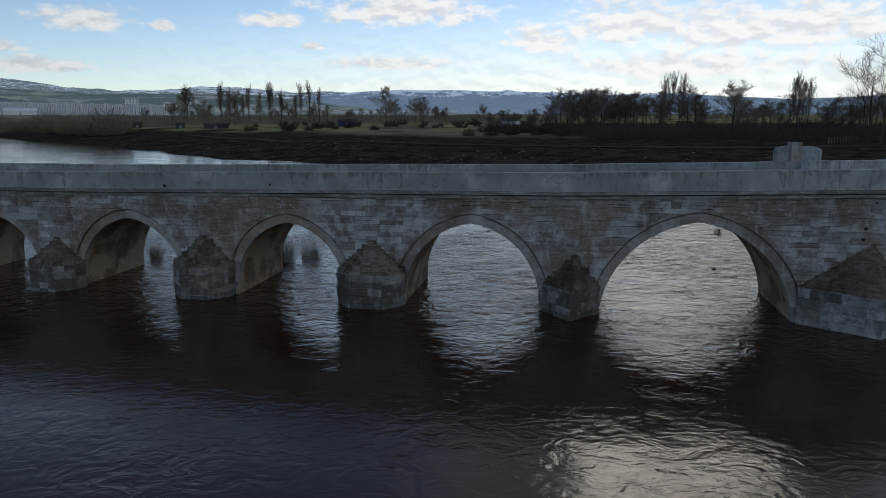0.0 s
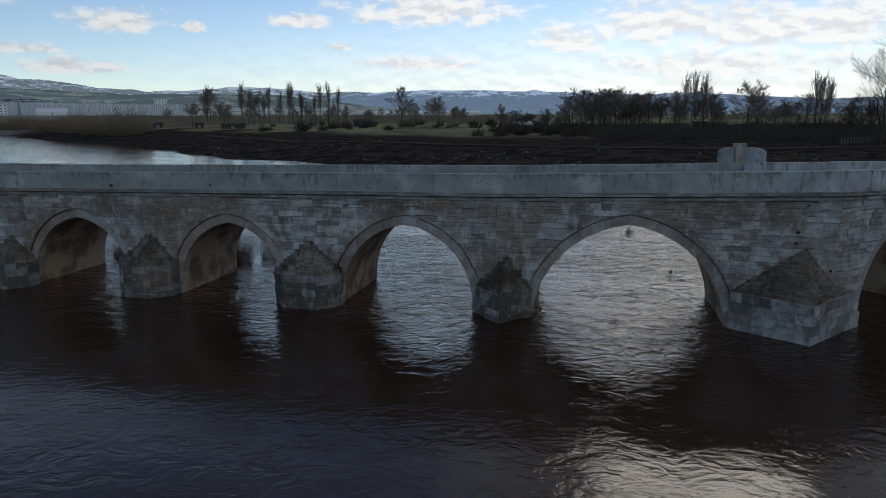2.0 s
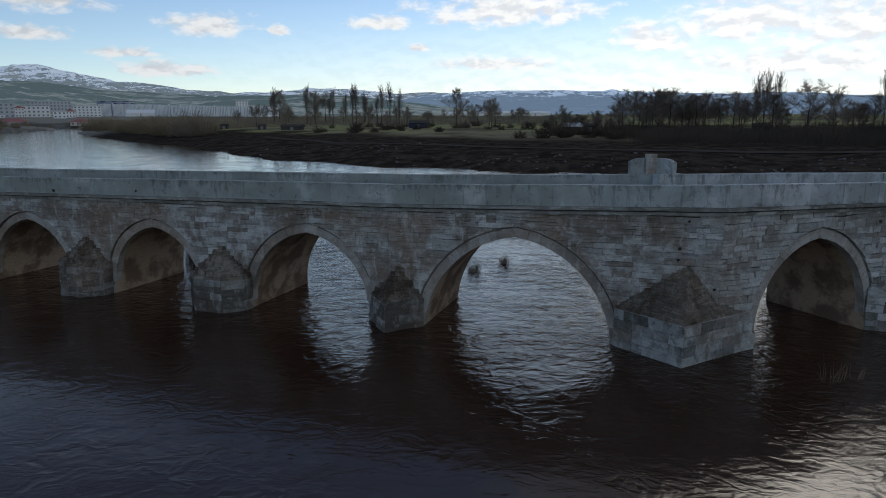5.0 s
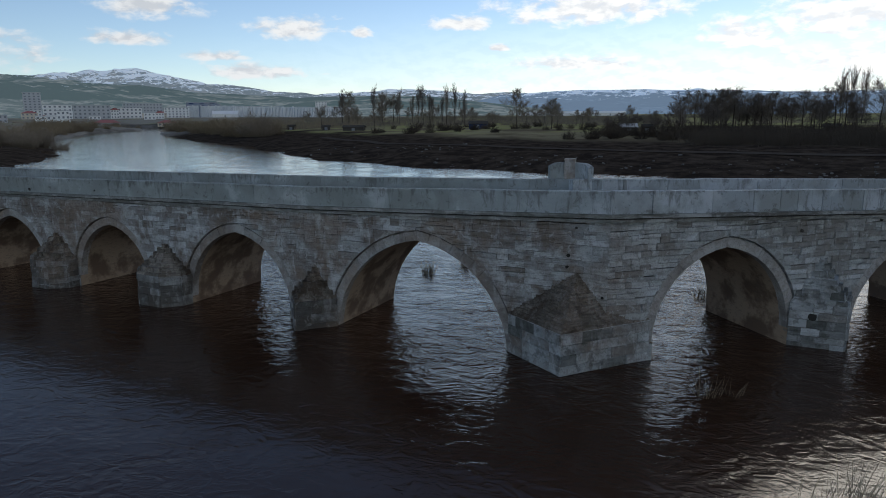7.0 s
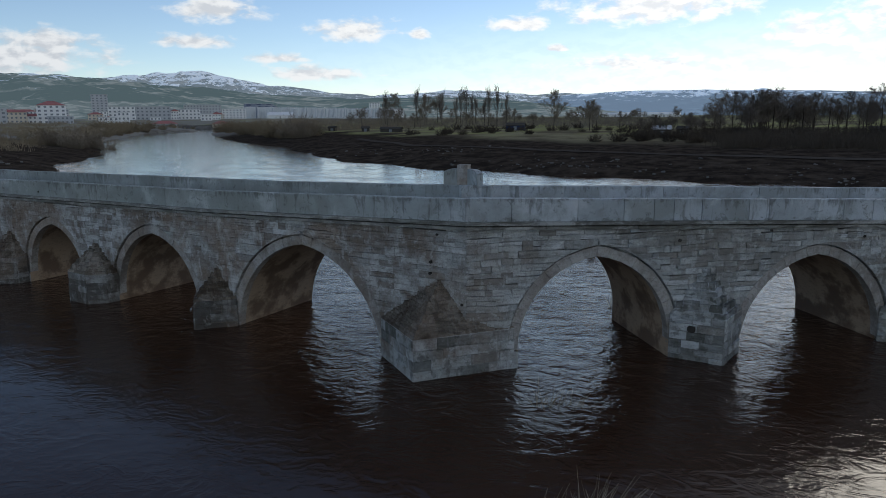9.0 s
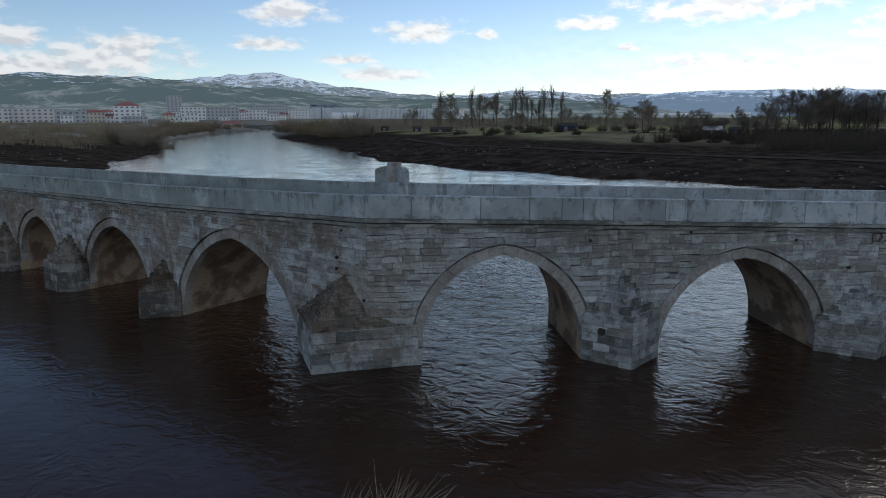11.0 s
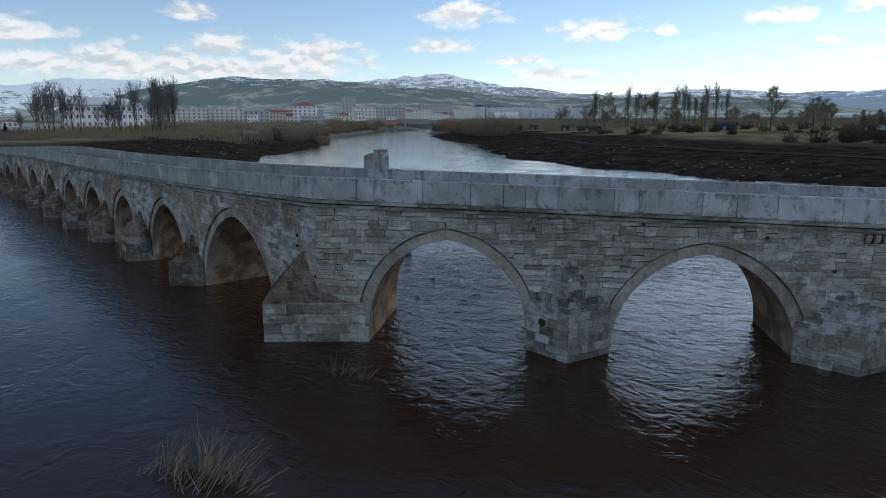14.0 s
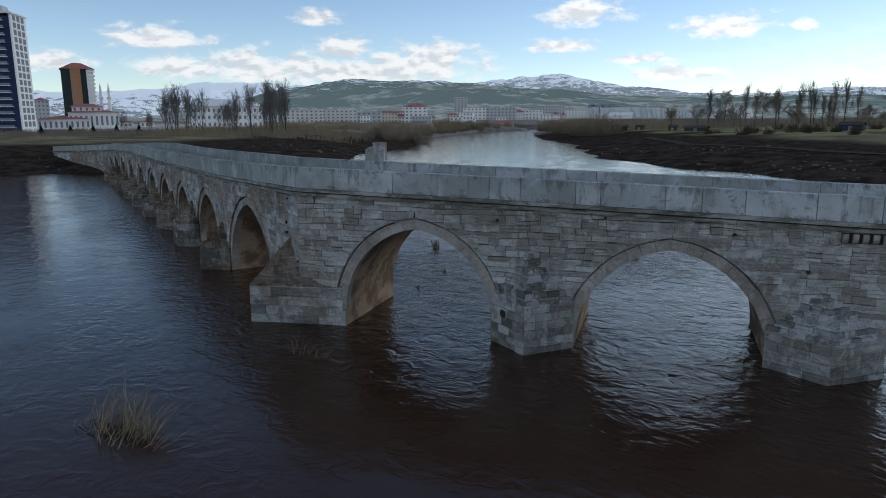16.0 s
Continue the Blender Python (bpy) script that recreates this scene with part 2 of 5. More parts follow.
def moulding(n, at):
    """Stones of the cornice: grey, mottled with black and ochre lichen in long patches."""
    r = piece_random(n)
    near = n.ramp(n.add("ShaderNodeSeparateXYZ", {0: at}).outputs[0], 10.0, 24.0)
    tone = n.mix(r, (0.24, 0.245, 0.225), (0.40, 0.405, 0.39))
    long = n.noise(n.vec("MULTIPLY", at, (0.8, 0.8, 3.0)).outputs[0], 1.0, 8.0, 0.68, 0.5)
    tone = n.mix(n.math("MULTIPLY", n.ramp(long, 0.40, 0.58), n.math("MULTIPLY_ADD", near, 0.25, 0.6)), tone, (0.085, 0.08, 0.068))
    fine = n.noise(at, 9.0, 8.0, 0.75)
    tone = n.mix(n.math("MULTIPLY", n.ramp(fine, 0.50, 0.64), 0.45), tone, (0.13, 0.12, 0.10))
    return tone, 0.92, bump(n, n.math("ADD", fine, long), 0.9, 0.05)


def ringstone(n, at):
    """Dressed stones of the arch rings, more even than the wall."""
    r = piece_random(n)
    tone = n.mix(r, (0.31, 0.295, 0.275), (0.43, 0.415, 0.395))
    tone, h = weather(n, at, tone, (0.16, 0.135, 0.115), (0.45, 0.44, 0.425), 0.9)
    return tone, 0.9, bump(n, h, 0.7, 0.03)


def barrel(n, at):
    big = n.noise(at, 0.8, 6.0, 0.6)
    tone = n.mix(n.ramp(big, 0.42, 0.6), (0.37, 0.275, 0.195), (0.16, 0.108, 0.074))
    fine = n.noise(n.vec("MULTIPLY", at, (1.0, 1.0, 3.0)).outputs[0], 4.0, 8.0, 0.7)
    tone = n.mix(n.math("MULTIPLY", n.ramp(fine, 0.5, 0.7), 0.6), tone, (0.12, 0.1, 0.08))
    return tone, 0.9, bump(n, fine, 0.6, 0.04)


def splashed(n, at):
    """Pale lime-washed stones just over the water, with green and black growth."""
    r = piece_random(n)
    tone = n.mix(r, (0.18, 0.186, 0.178), (0.62, 0.64, 0.645))
    r2 = n.math("FRACT", n.math("MULTIPLY", r, 9.17))
    tone, h = weather(n, at, tone, (0.13, 0.125, 0.10), (0.58, 0.585, 0.575), 0.75)
    tone = n.mix(n.math("MULTIPLY", n.ramp(r2, 0.72, 0.95), 0.6), tone, (0.62, 0.65, 0.67))
    tone = n.mix(n.math("MULTIPLY", n.ramp(r2, 0.30, 0.06), 0.6), tone, (0.10, 0.105, 0.095))
    green = n.noise(n.vec("ADD", at, (2.0, 8.0, 5.0)).outputs[0], 2.3, 7.0, 0.7)
    tone = n.mix(n.math("MULTIPLY", n.ramp(green, 0.50, 0.60), 0.5), tone, (0.066, 0.066, 0.052))
    return tone, 0.85, bump(n, h, 1.0, 0.08)


def damp(n, at):
    """Dark wet stones of the far pier noses, with a few washed pale."""
    r = piece_random(n)
    tone = n.mix(n.ramp(r, 0.55, 1.0), (0.13, 0.125, 0.115), (0.46, 0.465, 0.455))
    tone, h = weather(n, at, tone, (0.10, 0.085, 0.07), (0.42, 0.41, 0.395))
    return tone, 0.85, bump(n, h, 1.0, 0.08)


def mortar(n, at):
    tone = n.mix(n.ramp(n.noise(at, 0.8, 7.0, 0.65), 0.42, 0.54), (0.10, 0.097, 0.09), (0.36, 0.36, 0.345))
    return tone, 0.95


def river(n, at):
    """Brown flood water: long wind ripples, broken by the current through the openings."""
    p = n.vec("MULTIPLY", at, (0.78, 1.0, 1.0)).outputs[0]
    off = n.vec("SUBTRACT", at, (19.3, 27.8, 0)).outputs[0]
    side = n.math("MINIMUM", n.vec("DOT_PRODUCT", off, (0.172, 0.985, 0)).outputs["Value"], n.vec("DOT_PRODUCT", off, (-0.509, 0.861, 0)).outputs["Value"])
    calm = n.math("MULTIPLY", n.ramp(n.noise(at, 0.08, 4.0, 0.6), 0.35, 0.62, 0.45, 1.0), n.math("MULTIPLY", n.ramp(side, -9.0, 0.5, 0.18, 1.0), n.ramp(side, 15.0, 60.0, 1.0, 0.1)))
    swell = n.noise(p, 0.7, 3.0, 0.5, 0.8)
    chop = n.noise(p, 3.4, 6.0, 0.62, 0.7)
    crest = n.math("ABSOLUTE", n.math("SUBTRACT", n.noise(p, 1.15, 3.0, 0.5, 0.7), 0.5))
    chop = n.math("MULTIPLY_ADD", crest, -2.6, n.math("MULTIPLY", chop, 0.5))
    chop = n.math("MULTIPLY_ADD", n.noise(p, 8.0, 4.0, 0.6, 0.5), 0.14, chop)
    fresh = n.math("MAXIMUM", calm, n.ramp(n.noise(at, 0.22, 3.0, 0.5), 0.42, 0.62, 0.07, 0.24))
    h = n.math("ADD", n.math("MULTIPLY", n.math("MULTIPLY", chop, 0.42), fresh), n.math("MULTIPLY", n.math("MULTIPLY", swell, 0.62), calm))
    breeze = n.ramp(n.noise(n.vec("ADD", at, (4.0, 40.0, 0.0)).outputs[0], 0.16, 4.0, 0.6), 0.46, 0.64, 0.02, 0.5)
    h = n.math("MULTIPLY_ADD", n.math("MULTIPLY", n.noise(p, 4.2, 4.0, 0.6, 0.4), 0.11), breeze, h)
    mud = n.mix(n.noise(at, 0.12, 4.0, 0.6), (0.032, 0.0148, 0.008), (0.052, 0.025, 0.014))
    return mud, 0.05, bump(n, h, 1.0, 0.215)


def earth(n, at):
    big = n.noise(at, 0.02, 6.0, 0.6)
    mid = n.noise(at, 0.35, 6.0, 0.65)
    tone = n.mix(n.ramp(mid, 0.35, 0.7), (0.028, 0.022, 0.018), (0.080, 0.062, 0.047))
    grass = n.mix(mid, (0.20, 0.21, 0.075), (0.37, 0.34, 0.16))
    sep = n.add("ShaderNodeSeparateXYZ", {0: at})
    high = n.ramp(sep.outputs[2], 2.9, 3.5)
    mead = n.vec("LENGTH", n.vec("MULTIPLY_ADD", at, (1 / 75.0, 1 / 55.0, 0), (70 / 75.0, -235 / 55.0, 0)).outputs[0]).outputs["Value"]
    far = n.ramp(sep.outputs[1], 185.0, 250.0)
    lush = n.math("MAXIMUM", n.ramp(mead, 1.1, 0.6), far)
    heath = n.mix(n.ramp(n.noise(at, 0.06, 5.0, 0.6), 0.4, 0.6), (0.15, 0.122, 0.08), (0.29, 0.255, 0.155))
    tone = n.mix(n.math("MULTIPLY", n.ramp(sep.outputs[2], 3.3, 3.9), n.ramp(sep.outputs[0], 40.0, -30.0, 0.75, 0.95)), tone, heath)
    tone = n.mix(n.math("MULTIPLY", n.math("MULTIPLY", high, lush), n.ramp(n.noise(at, 0.035, 6.0, 0.62), 0.44, 0.58)), tone, grass)
    town = n.math("MULTIPLY", n.ramp(sep.outputs[0], -175.0, -215.0), n.ramp(sep.outputs[1], 20.0, 60.0))
    tone = n.mix(n.math("MULTIPLY", town, n.ramp(big, 0.40, 0.52, 0.35, 0.9)), tone, n.mix(mid, (0.20, 0.18, 0.145), (0.36, 0.34, 0.30)))
    stones = n.ramp(n.noise(at, 0.9, 3.0, 0.5), 0.72, 0.76)
    tone = n.mix(n.math("MULTIPLY", stones, 0.5), tone, (0.35, 0.33, 0.3))
    return tone, 1.0, bump(n, n.noise(at, 1.3, 7.0, 0.7), 0.8, 0.3)


def bark(n, at):
    r = n.add("ShaderNodeObjectInfo").outputs["Random"]
    return n.mix(r, (0.055, 0.045, 0.037), (0.105, 0.084, 0.064)), 0.95


def twig(n, at):
    r = n.add("ShaderNodeObjectInfo").outputs["Random"]
    return n.mix(r, (0.11, 0.092, 0.078), (0.21, 0.175, 0.145)), 0.95


def reed(n, at):
    r = n.add("ShaderNodeNewGeometry").outputs["Random Per Island"]
    return n.mix(r, (0.16, 0.125, 0.08), (0.52, 0.43, 0.30)), 0.9


def paint(a, b, rough=0.8):
    def build(n, at):
        d = n.noise(at, 0.15, 5.0, 0.6)
        return n.mix(d, a, b), rough
    return build


def hill(low, high, snow_at, snow_soft, west=0.0):
    def build(n, at):
        sep = n.add("ShaderNodeSeparateXYZ", {0: at})
        az = n.math("MULTIPLY", n.math("ARCTAN2", sep.outputs[0], sep.outputs[1]), 57.2958)
        big = n.noise(n.vec("MULTIPLY", at, (1.0, 1.0, 3.0)).outputs[0], 0.0042, 9.0, 0.66)
        open_land = n.math("MULTIPLY_ADD", n.ramp(sep.outputs[2], 50.0, 12.0), 0.11, big)
        tone = n.mix(n.ramp(open_land, 0.50, 0.58), low, high)
        woods = n.noise(at, 0.025, 6.0, 0.6)
        tone = n.mix(n.math("MULTIPLY", n.ramp(woods, 0.46, 0.54), 0.65), tone, low)
        patch = n.noise(n.vec("MULTIPLY", at, (1.0, 1.0, 2.5)).outputs[0], 0.013, 9.0, 0.78)
        level = n.math("MULTIPLY_ADD", n.math("SUBTRACT", patch, 0.5), snow_soft * 15.0, n.math("MULTIPLY_ADD", n.math("ADD", n.ramp(az, -58.0, -64.0), n.ramp(az, -29.0, -22.0, 0.0, 0.45)), west, sep.outputs[2]))
        tone = n.mix(n.ramp(level, snow_at - snow_soft * 0.3, snow_at + snow_soft * 0.3), tone, (0.92, 0.92, 0.93))
        return tone, 1.0
    return build


STONE = material("ashlar_stone", ashlar)
RINGSTONE = material("ring_stone", ringstone)
CAPSTONE = material("mossy_cap_stone", capstone)
SLAB = material("dressed_stone", dressed)
LICHENED = material("lichened_stone", moulding)
SPLASHED = material("splashed_stone", splashed)
DAMP = material("damp_stone", damp)
BARREL = material("vault_stone", barrel)
MORTAR = material("mortar", mortar)
LIME = material("lime_mortar", paint((0.20, 0.175, 0.15), (0.34, 0.31, 0.275)), matt=True)
# near-black that paints shade into the cornice groove, corbel gaps and holes
PAINTEDSHADE = material("painted_shade_black", paint((0.025, 0.023, 0.02), (0.07, 0.065, 0.06)), matt=True)
WATER = material("river_water", river, shiny=True, IOR=1.33)
EARTH = material("earth", earth, matt=True)
BARK = material("bark", bark, matt=True)
PALETWIG = material("pale_twigs", paint((0.20, 0.165, 0.125), (0.33, 0.275, 0.21)), matt=True)
TWIG = material("twigs", twig, matt=True)
GREYTWIG = material("grey_twigs", paint((0.11, 0.105, 0.10), (0.20, 0.19, 0.18)), matt=True)
# twig brown lightened for distance: haze is put into the base colour
FARTWIG = material("hazy_brown_twigs", paint((0.15, 0.125, 0.10), (0.26, 0.22, 0.17)), matt=True)
RAIL = material("balcony_glass", paint((0.20, 0.225, 0.28), (0.30, 0.33, 0.39)), 0.35)
GREENGLASS = material("dark_green_glazing", paint((0.018, 0.032, 0.032), (0.035, 0.055, 0.052)), 0.25)
REED = material("dry_reed", reed, matt=True)
BROWNREED = material("brown_reed", paint((0.11, 0.085, 0.055), (0.24, 0.185, 0.12)), matt=True)
TAN = material("tan_stems", paint((0.19, 0.15, 0.10), (0.34, 0.275, 0.185)), matt=True)
PLANK = material("grey_planks", paint((0.05, 0.045, 0.04), (0.11, 0.10, 0.09)), matt=True)
RUBBLE = material("grey_rubble", paint((0.07, 0.066, 0.062), (0.22, 0.21, 0.195)), matt=True)
LOT = material("pale_paving", paint((0.42, 0.385, 0.32), (0.60, 0.56, 0.48)), matt=True)
DIRT = material("dirt_track", paint((0.06, 0.05, 0.042), (0.10, 0.085, 0.07)), matt=True)
WHITE = material("white_render", paint((0.80, 0.79, 0.765), (0.90, 0.89, 0.865)))
CREAM = material("cream_render", paint((0.62, 0.54, 0.42), (0.74, 0.66, 0.54)))
PALEWALL = material("pale_warm_render", paint((0.68, 0.64, 0.595), (0.82, 0.775, 0.725)))
GREYWALL = material("grey_render", paint((0.44, 0.45, 0.46), (0.60, 0.60, 0.60)))
GLASS = material("dark_glazing", paint((0.17, 0.185, 0.205), (0.28, 0.295, 0.315)), 0.25)
ORANGE = material("orange_cladding", paint((0.36, 0.17, 0.09), (0.44, 0.22, 0.12)))
REDROOF = material("red_roof_tiles", paint((0.34, 0.12, 0.11), (0.44, 0.18, 0.16)))
BLUEGLASS = material("blue_glazing", paint((0.02, 0.035, 0.09), (0.04, 0.06, 0.14)), 0.2)
NEEDLE = material("conifer_needles", paint((0.012, 0.03, 0.014), (0.03, 0.05, 0.022)), matt=True)
# bluish emission on these three ranges paints in the haze of distance
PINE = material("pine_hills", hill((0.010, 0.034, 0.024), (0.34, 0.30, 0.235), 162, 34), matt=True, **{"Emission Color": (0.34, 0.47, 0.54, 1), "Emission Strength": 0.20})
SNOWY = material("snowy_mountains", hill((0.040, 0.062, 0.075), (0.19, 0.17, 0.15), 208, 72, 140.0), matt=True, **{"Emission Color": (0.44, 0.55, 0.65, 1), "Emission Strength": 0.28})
PLATEAU = material("hazed_plateau", hill((0.03, 0.05, 0.085), (0.07, 0.10, 0.14), 122, 22), matt=True, **{"Emission Color": (0.38, 0.54, 0.75, 1), "Emission Strength": 0.33})


# ---- mesh helpers ----
class Solid:
    """Collects vertices and faces of one mesh."""

    def __init__(self):
        self.v, self.f, self.m = [], [], []

    def add(self, pts, faces, mat=0):
        k = len(self.v)
        self.v.extend(pts)
        self.f.extend([tuple(k + i for i in f) for f in faces])
        self.m.extend([mat] * len(faces))

    def hexa(self, a, b, mat=0):
        """a, b: two quads of four corners, opposite sides of one block; a is seen counter-clockwise from outside."""
        self.add([*a, *b], [(0, 1, 2, 3), (7, 6, 5, 4), (4, 5, 1, 0), (5, 6, 2, 1), (6, 7, 3, 2), (7, 4, 0, 3)], mat)

    def box(self, x0, x1, y0, y1, z0, z1, m=None, mat=0):
        a = [(x0, y0, z0), (x1, y0, z0), (x1, y0, z1), (x0, y0, z1)]
        b = [(x0, y1, z0), (x1, y1, z0), (x1, y1, z1), (x0, y1, z1)]
        if m is not None:
            a, b = [tuple(m @ Vector(p)) for p in a], [tuple(m @ Vector(p)) for p in b]
        self.hexa(a, b, mat)

    def tube(self, path, radii, sides=5, mat=0):
        k = len(self.v)
        for i, p in enumerate(path):
            d = (path[min(i + 1, len(path) - 1)] - path[max(i - 1, 0)]).normalized()
            u = d.cross(Vector((0.31, 0.95, 0.07))).normalized()
            w = d.cross(u)
            for j in range(sides):
                a = math.tau * j / sides
                self.v.append(tuple(p + (u * math.cos(a) + w * math.sin(a)) * radii[i]))
        for i in range(len(path) - 1):
            for j in range(sides):
                a, b = k + i * sides + j, k + i * sides + (j + 1) % sides
                self.f.append((a, b, b + sides, a + sides))
                self.m.append(mat)

    def spike(self, p, q, r, mat=0):
        """A twig: three sides running out to a point."""
        d = (q - p).normalized()
        u = d.cross(Vector((0.31, 0.95, 0.07))).normalized()
        w = d.cross(u)
        k = len(self.v)
        self.v.extend([tuple(p + (u * c + w * s) * r) for c, s in ((1, 0), (-0.5, 0.866), (-0.5, -0.866))] + [tuple(q)])
        self.f.extend([(k, k + 1, k + 3), (k + 1, k + 2, k + 3), (k + 2, k, k + 3)])
        self.m.extend([mat] * 3)

    def mesh(self, name, mats, smooth=False):
        me = bpy.data.meshes.new(name)
        me.from_pydata(self.v, [], self.f)
        for m in mats if isinstance(mats, (list, tuple)) else [mats]:
            me.materials.append(m)
        if any(self.m):
            me.polygons.foreach_set("material_index", self.m)
        if smooth:
            me.polygons.foreach_set("use_smooth", [True] * len(me.polygons))
        me.update()
        return me

    def ob(self, name, mats, parent=None, label="", smooth=False, **tags):
        o = new(name, self.mesh(name, mats, smooth))
        o.parent = parent
        return tagged(o, label, **tags)


def lerp(table, x):
    if x <= table[0][0]:
        return table[0][1]
    for (x0, y0), (x1, y1) in zip(table, table[1:]):
        if x <= x1:
            return y0 + (y1 - y0) * (x - x0) / (x1 - x0)
    return table[-1][1]


# ---- the ground and the river ----
RIVER = [(-500, 460), (-345, 432), (-300, 398), (-282, 330), (-230, 265), (-187, 203), (-119, 143), (-92, 106), (-80, 92),
         (-78, 60), (-77, 46), (-84, 38), (-90, 26), (-98, 0), (-110, -60), (-140, -260), (-200, -900),
         (260, -900), (160, -260), (118, -60), (104, 0), (92, 40), (84, 66), (74, 82), (60, 99), (40, 112), (10, 115), (-20, 125), (-44, 139),
         (-74, 169), (-106, 204), (-158, 247), (-235, 336), (-262, 402), (-330, 466), (-500, 482)]


def shore(px, py):
    """Signed distance to the river's edge, positive on land."""
    d2 = np.full(px.shape, 1e12)
    inside = np.zeros(px.shape, bool)
    for (ax, ay), (bx, by) in zip(RIVER, RIVER[1:] + RIVER[:1]):
        t = np.clip(((px - ax) * (bx - ax) + (py - ay) * (by - ay)) / ((bx - ax) ** 2 + (by - ay) ** 2), 0, 1)
        d2 = np.minimum(d2, (px - ax - t * (bx - ax)) ** 2 + (py - ay - t * (by - ay)) ** 2)
        if ay != by:
            hit = ((ay > py) != (by > py)) & (px < (bx - ax) * (py - ay) / (by - ay) + ax)
            inside ^= hit
    return np.where(inside, -1, 1) * np.sqrt(d2)


def land(px, py):
    d = shore(px, py)
    d = d + 1.8 * np.sin(px * 0.21 + 1.3 * np.sin(py * 0.13)) * np.exp(-np.abs(d) / 25) + 1.2 * np.sin(py * 0.37 + px * 0.11) * np.exp(-np.abs(d) / 25)
    up = 4.3 * (1 - np.exp(-np.maximum(d, 0) / 26)) + 0.25 * np.sin(px * 0.09) * np.sin(py * 0.12) * np.clip(d / 30, 0, 1)
    up = up + np.clip((np.hypot(px, py) - 350) / 400, 0, 1) * 3.0
    return np.where(d > 0, up, np.maximum(-2.5, d * 0.45))


def steps(a, b, fine, lo, hi):
    out = list(np.arange(lo, hi + 0.01, fine))
    s, x = fine, hi
    while x < b:
        s *= 1.16
        x = min(b, x + s)
        out.append(x)
    s, x = fine, lo
    while x > a:
        s *= 1.16
        x = max(a, x - s)
        out.insert(0, x)
    return np.array(out)


gx, gy = steps(-4700, 4700, 3.2, -310, 150), steps(-2500, 4700, 3.2, -20, 440)
PX, PY = np.meshgrid(gx, gy)
PZ = land(PX, PY)
g = Solid()
g.v = list(zip(PX.ravel().tolist(), PY.ravel().tolist(), PZ.ravel().tolist()))
nx = len(gx)
g.f = [(j * nx + i, j * nx + i + 1, (j + 1) * nx + i + 1, (j + 1) * nx + i) for j in range(len(gy) - 1) for i in range(nx - 1)]
g.ob("ground", EARTH, label="dark winter river banks and flat fields beyond", category="ground", kind="structure", smooth=True)
w = Solid()
w.add([(-600, -1000, 0), (320, -1000, 0), (320, 520, 0), (-600, 520, 0)], [(0, 1, 2, 3)])
w.ob("water", WATER, label="brown rippled river water reflecting the sky", category="river", kind="structure")


def ground_z(x, y):
    return float(land(np.array([float(x)]), np.array([float(y)]))[0])


# ---- mountains ----
def ridge(name, mat, label, dist, crest, deep, rough, seed):
    """A range: crest is azimuth, elevation in degrees as it stands over the plain."""
    s = Solid()
    a0, a1 = crest[0][0], crest[-1][0]
    na, nr = int((a1 - a0) * 6), 22
    for j in range(nr + 1):
        t = j / nr
        for i in range(na + 1):
            a = a0 + (a1 - a0) * i / na
            r = dist - deep * (1 - t)
            x, y = r * math.sin(radians(a)), r * math.cos(radians(a))
            top = dist * math.tan(radians(lerp(crest, a))) + 9
            n = noise.fractal(Vector((x * 0.0016, y * 0.0016, seed)), 0.9, 2.1, 7)
            n2 = noise.fractal(Vector((x * 0.006, y * 0.006, seed + 5)), 0.9, 2.1, 5)
            z = top * (t ** 1.5) * (1 + 0.06 * rough * n2 * (0.3 + t)) + top * rough * (0.75 * n + 0.22 * n2) * t * (1 - t) * 2
            s.v.append((x, y, max(z, 3.0) + (0 if j else -6)))
    for j in range(nr):
        for i in range(na):
            k = j * (na + 1) + i
            s.f.append((k, k + 1, k + na + 2, k + na + 1))
    s.m = [0] * len(s.f)
    return s.ob(name, mat, label=label, category="mountain", kind="structure", smooth=True)


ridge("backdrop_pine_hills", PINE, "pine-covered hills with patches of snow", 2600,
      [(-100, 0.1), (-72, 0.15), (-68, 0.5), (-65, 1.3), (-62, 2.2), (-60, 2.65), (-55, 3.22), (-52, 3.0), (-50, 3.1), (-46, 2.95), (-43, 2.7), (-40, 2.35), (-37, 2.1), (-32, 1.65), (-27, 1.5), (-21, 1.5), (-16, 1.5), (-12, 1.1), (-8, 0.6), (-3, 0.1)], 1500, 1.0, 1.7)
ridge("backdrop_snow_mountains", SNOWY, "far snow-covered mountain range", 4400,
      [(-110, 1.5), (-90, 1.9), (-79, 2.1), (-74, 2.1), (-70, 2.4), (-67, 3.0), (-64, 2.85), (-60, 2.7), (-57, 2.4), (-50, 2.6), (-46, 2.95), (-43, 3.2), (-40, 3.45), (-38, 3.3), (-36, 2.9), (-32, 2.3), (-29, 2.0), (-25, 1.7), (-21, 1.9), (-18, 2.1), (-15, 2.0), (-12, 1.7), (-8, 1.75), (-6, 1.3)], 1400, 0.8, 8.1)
ridge("backdrop_plateau", PLATEAU, "long plateau with painted blue haze and a dusting of snow", 3900,
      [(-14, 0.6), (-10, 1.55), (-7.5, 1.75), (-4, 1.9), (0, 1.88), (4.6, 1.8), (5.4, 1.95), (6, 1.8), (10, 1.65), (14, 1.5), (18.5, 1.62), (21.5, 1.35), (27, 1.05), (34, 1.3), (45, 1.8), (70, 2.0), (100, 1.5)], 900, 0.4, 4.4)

# ---- the bridge ----
WIDE = 5.4
BEND = Vector((19.3, 27.8))


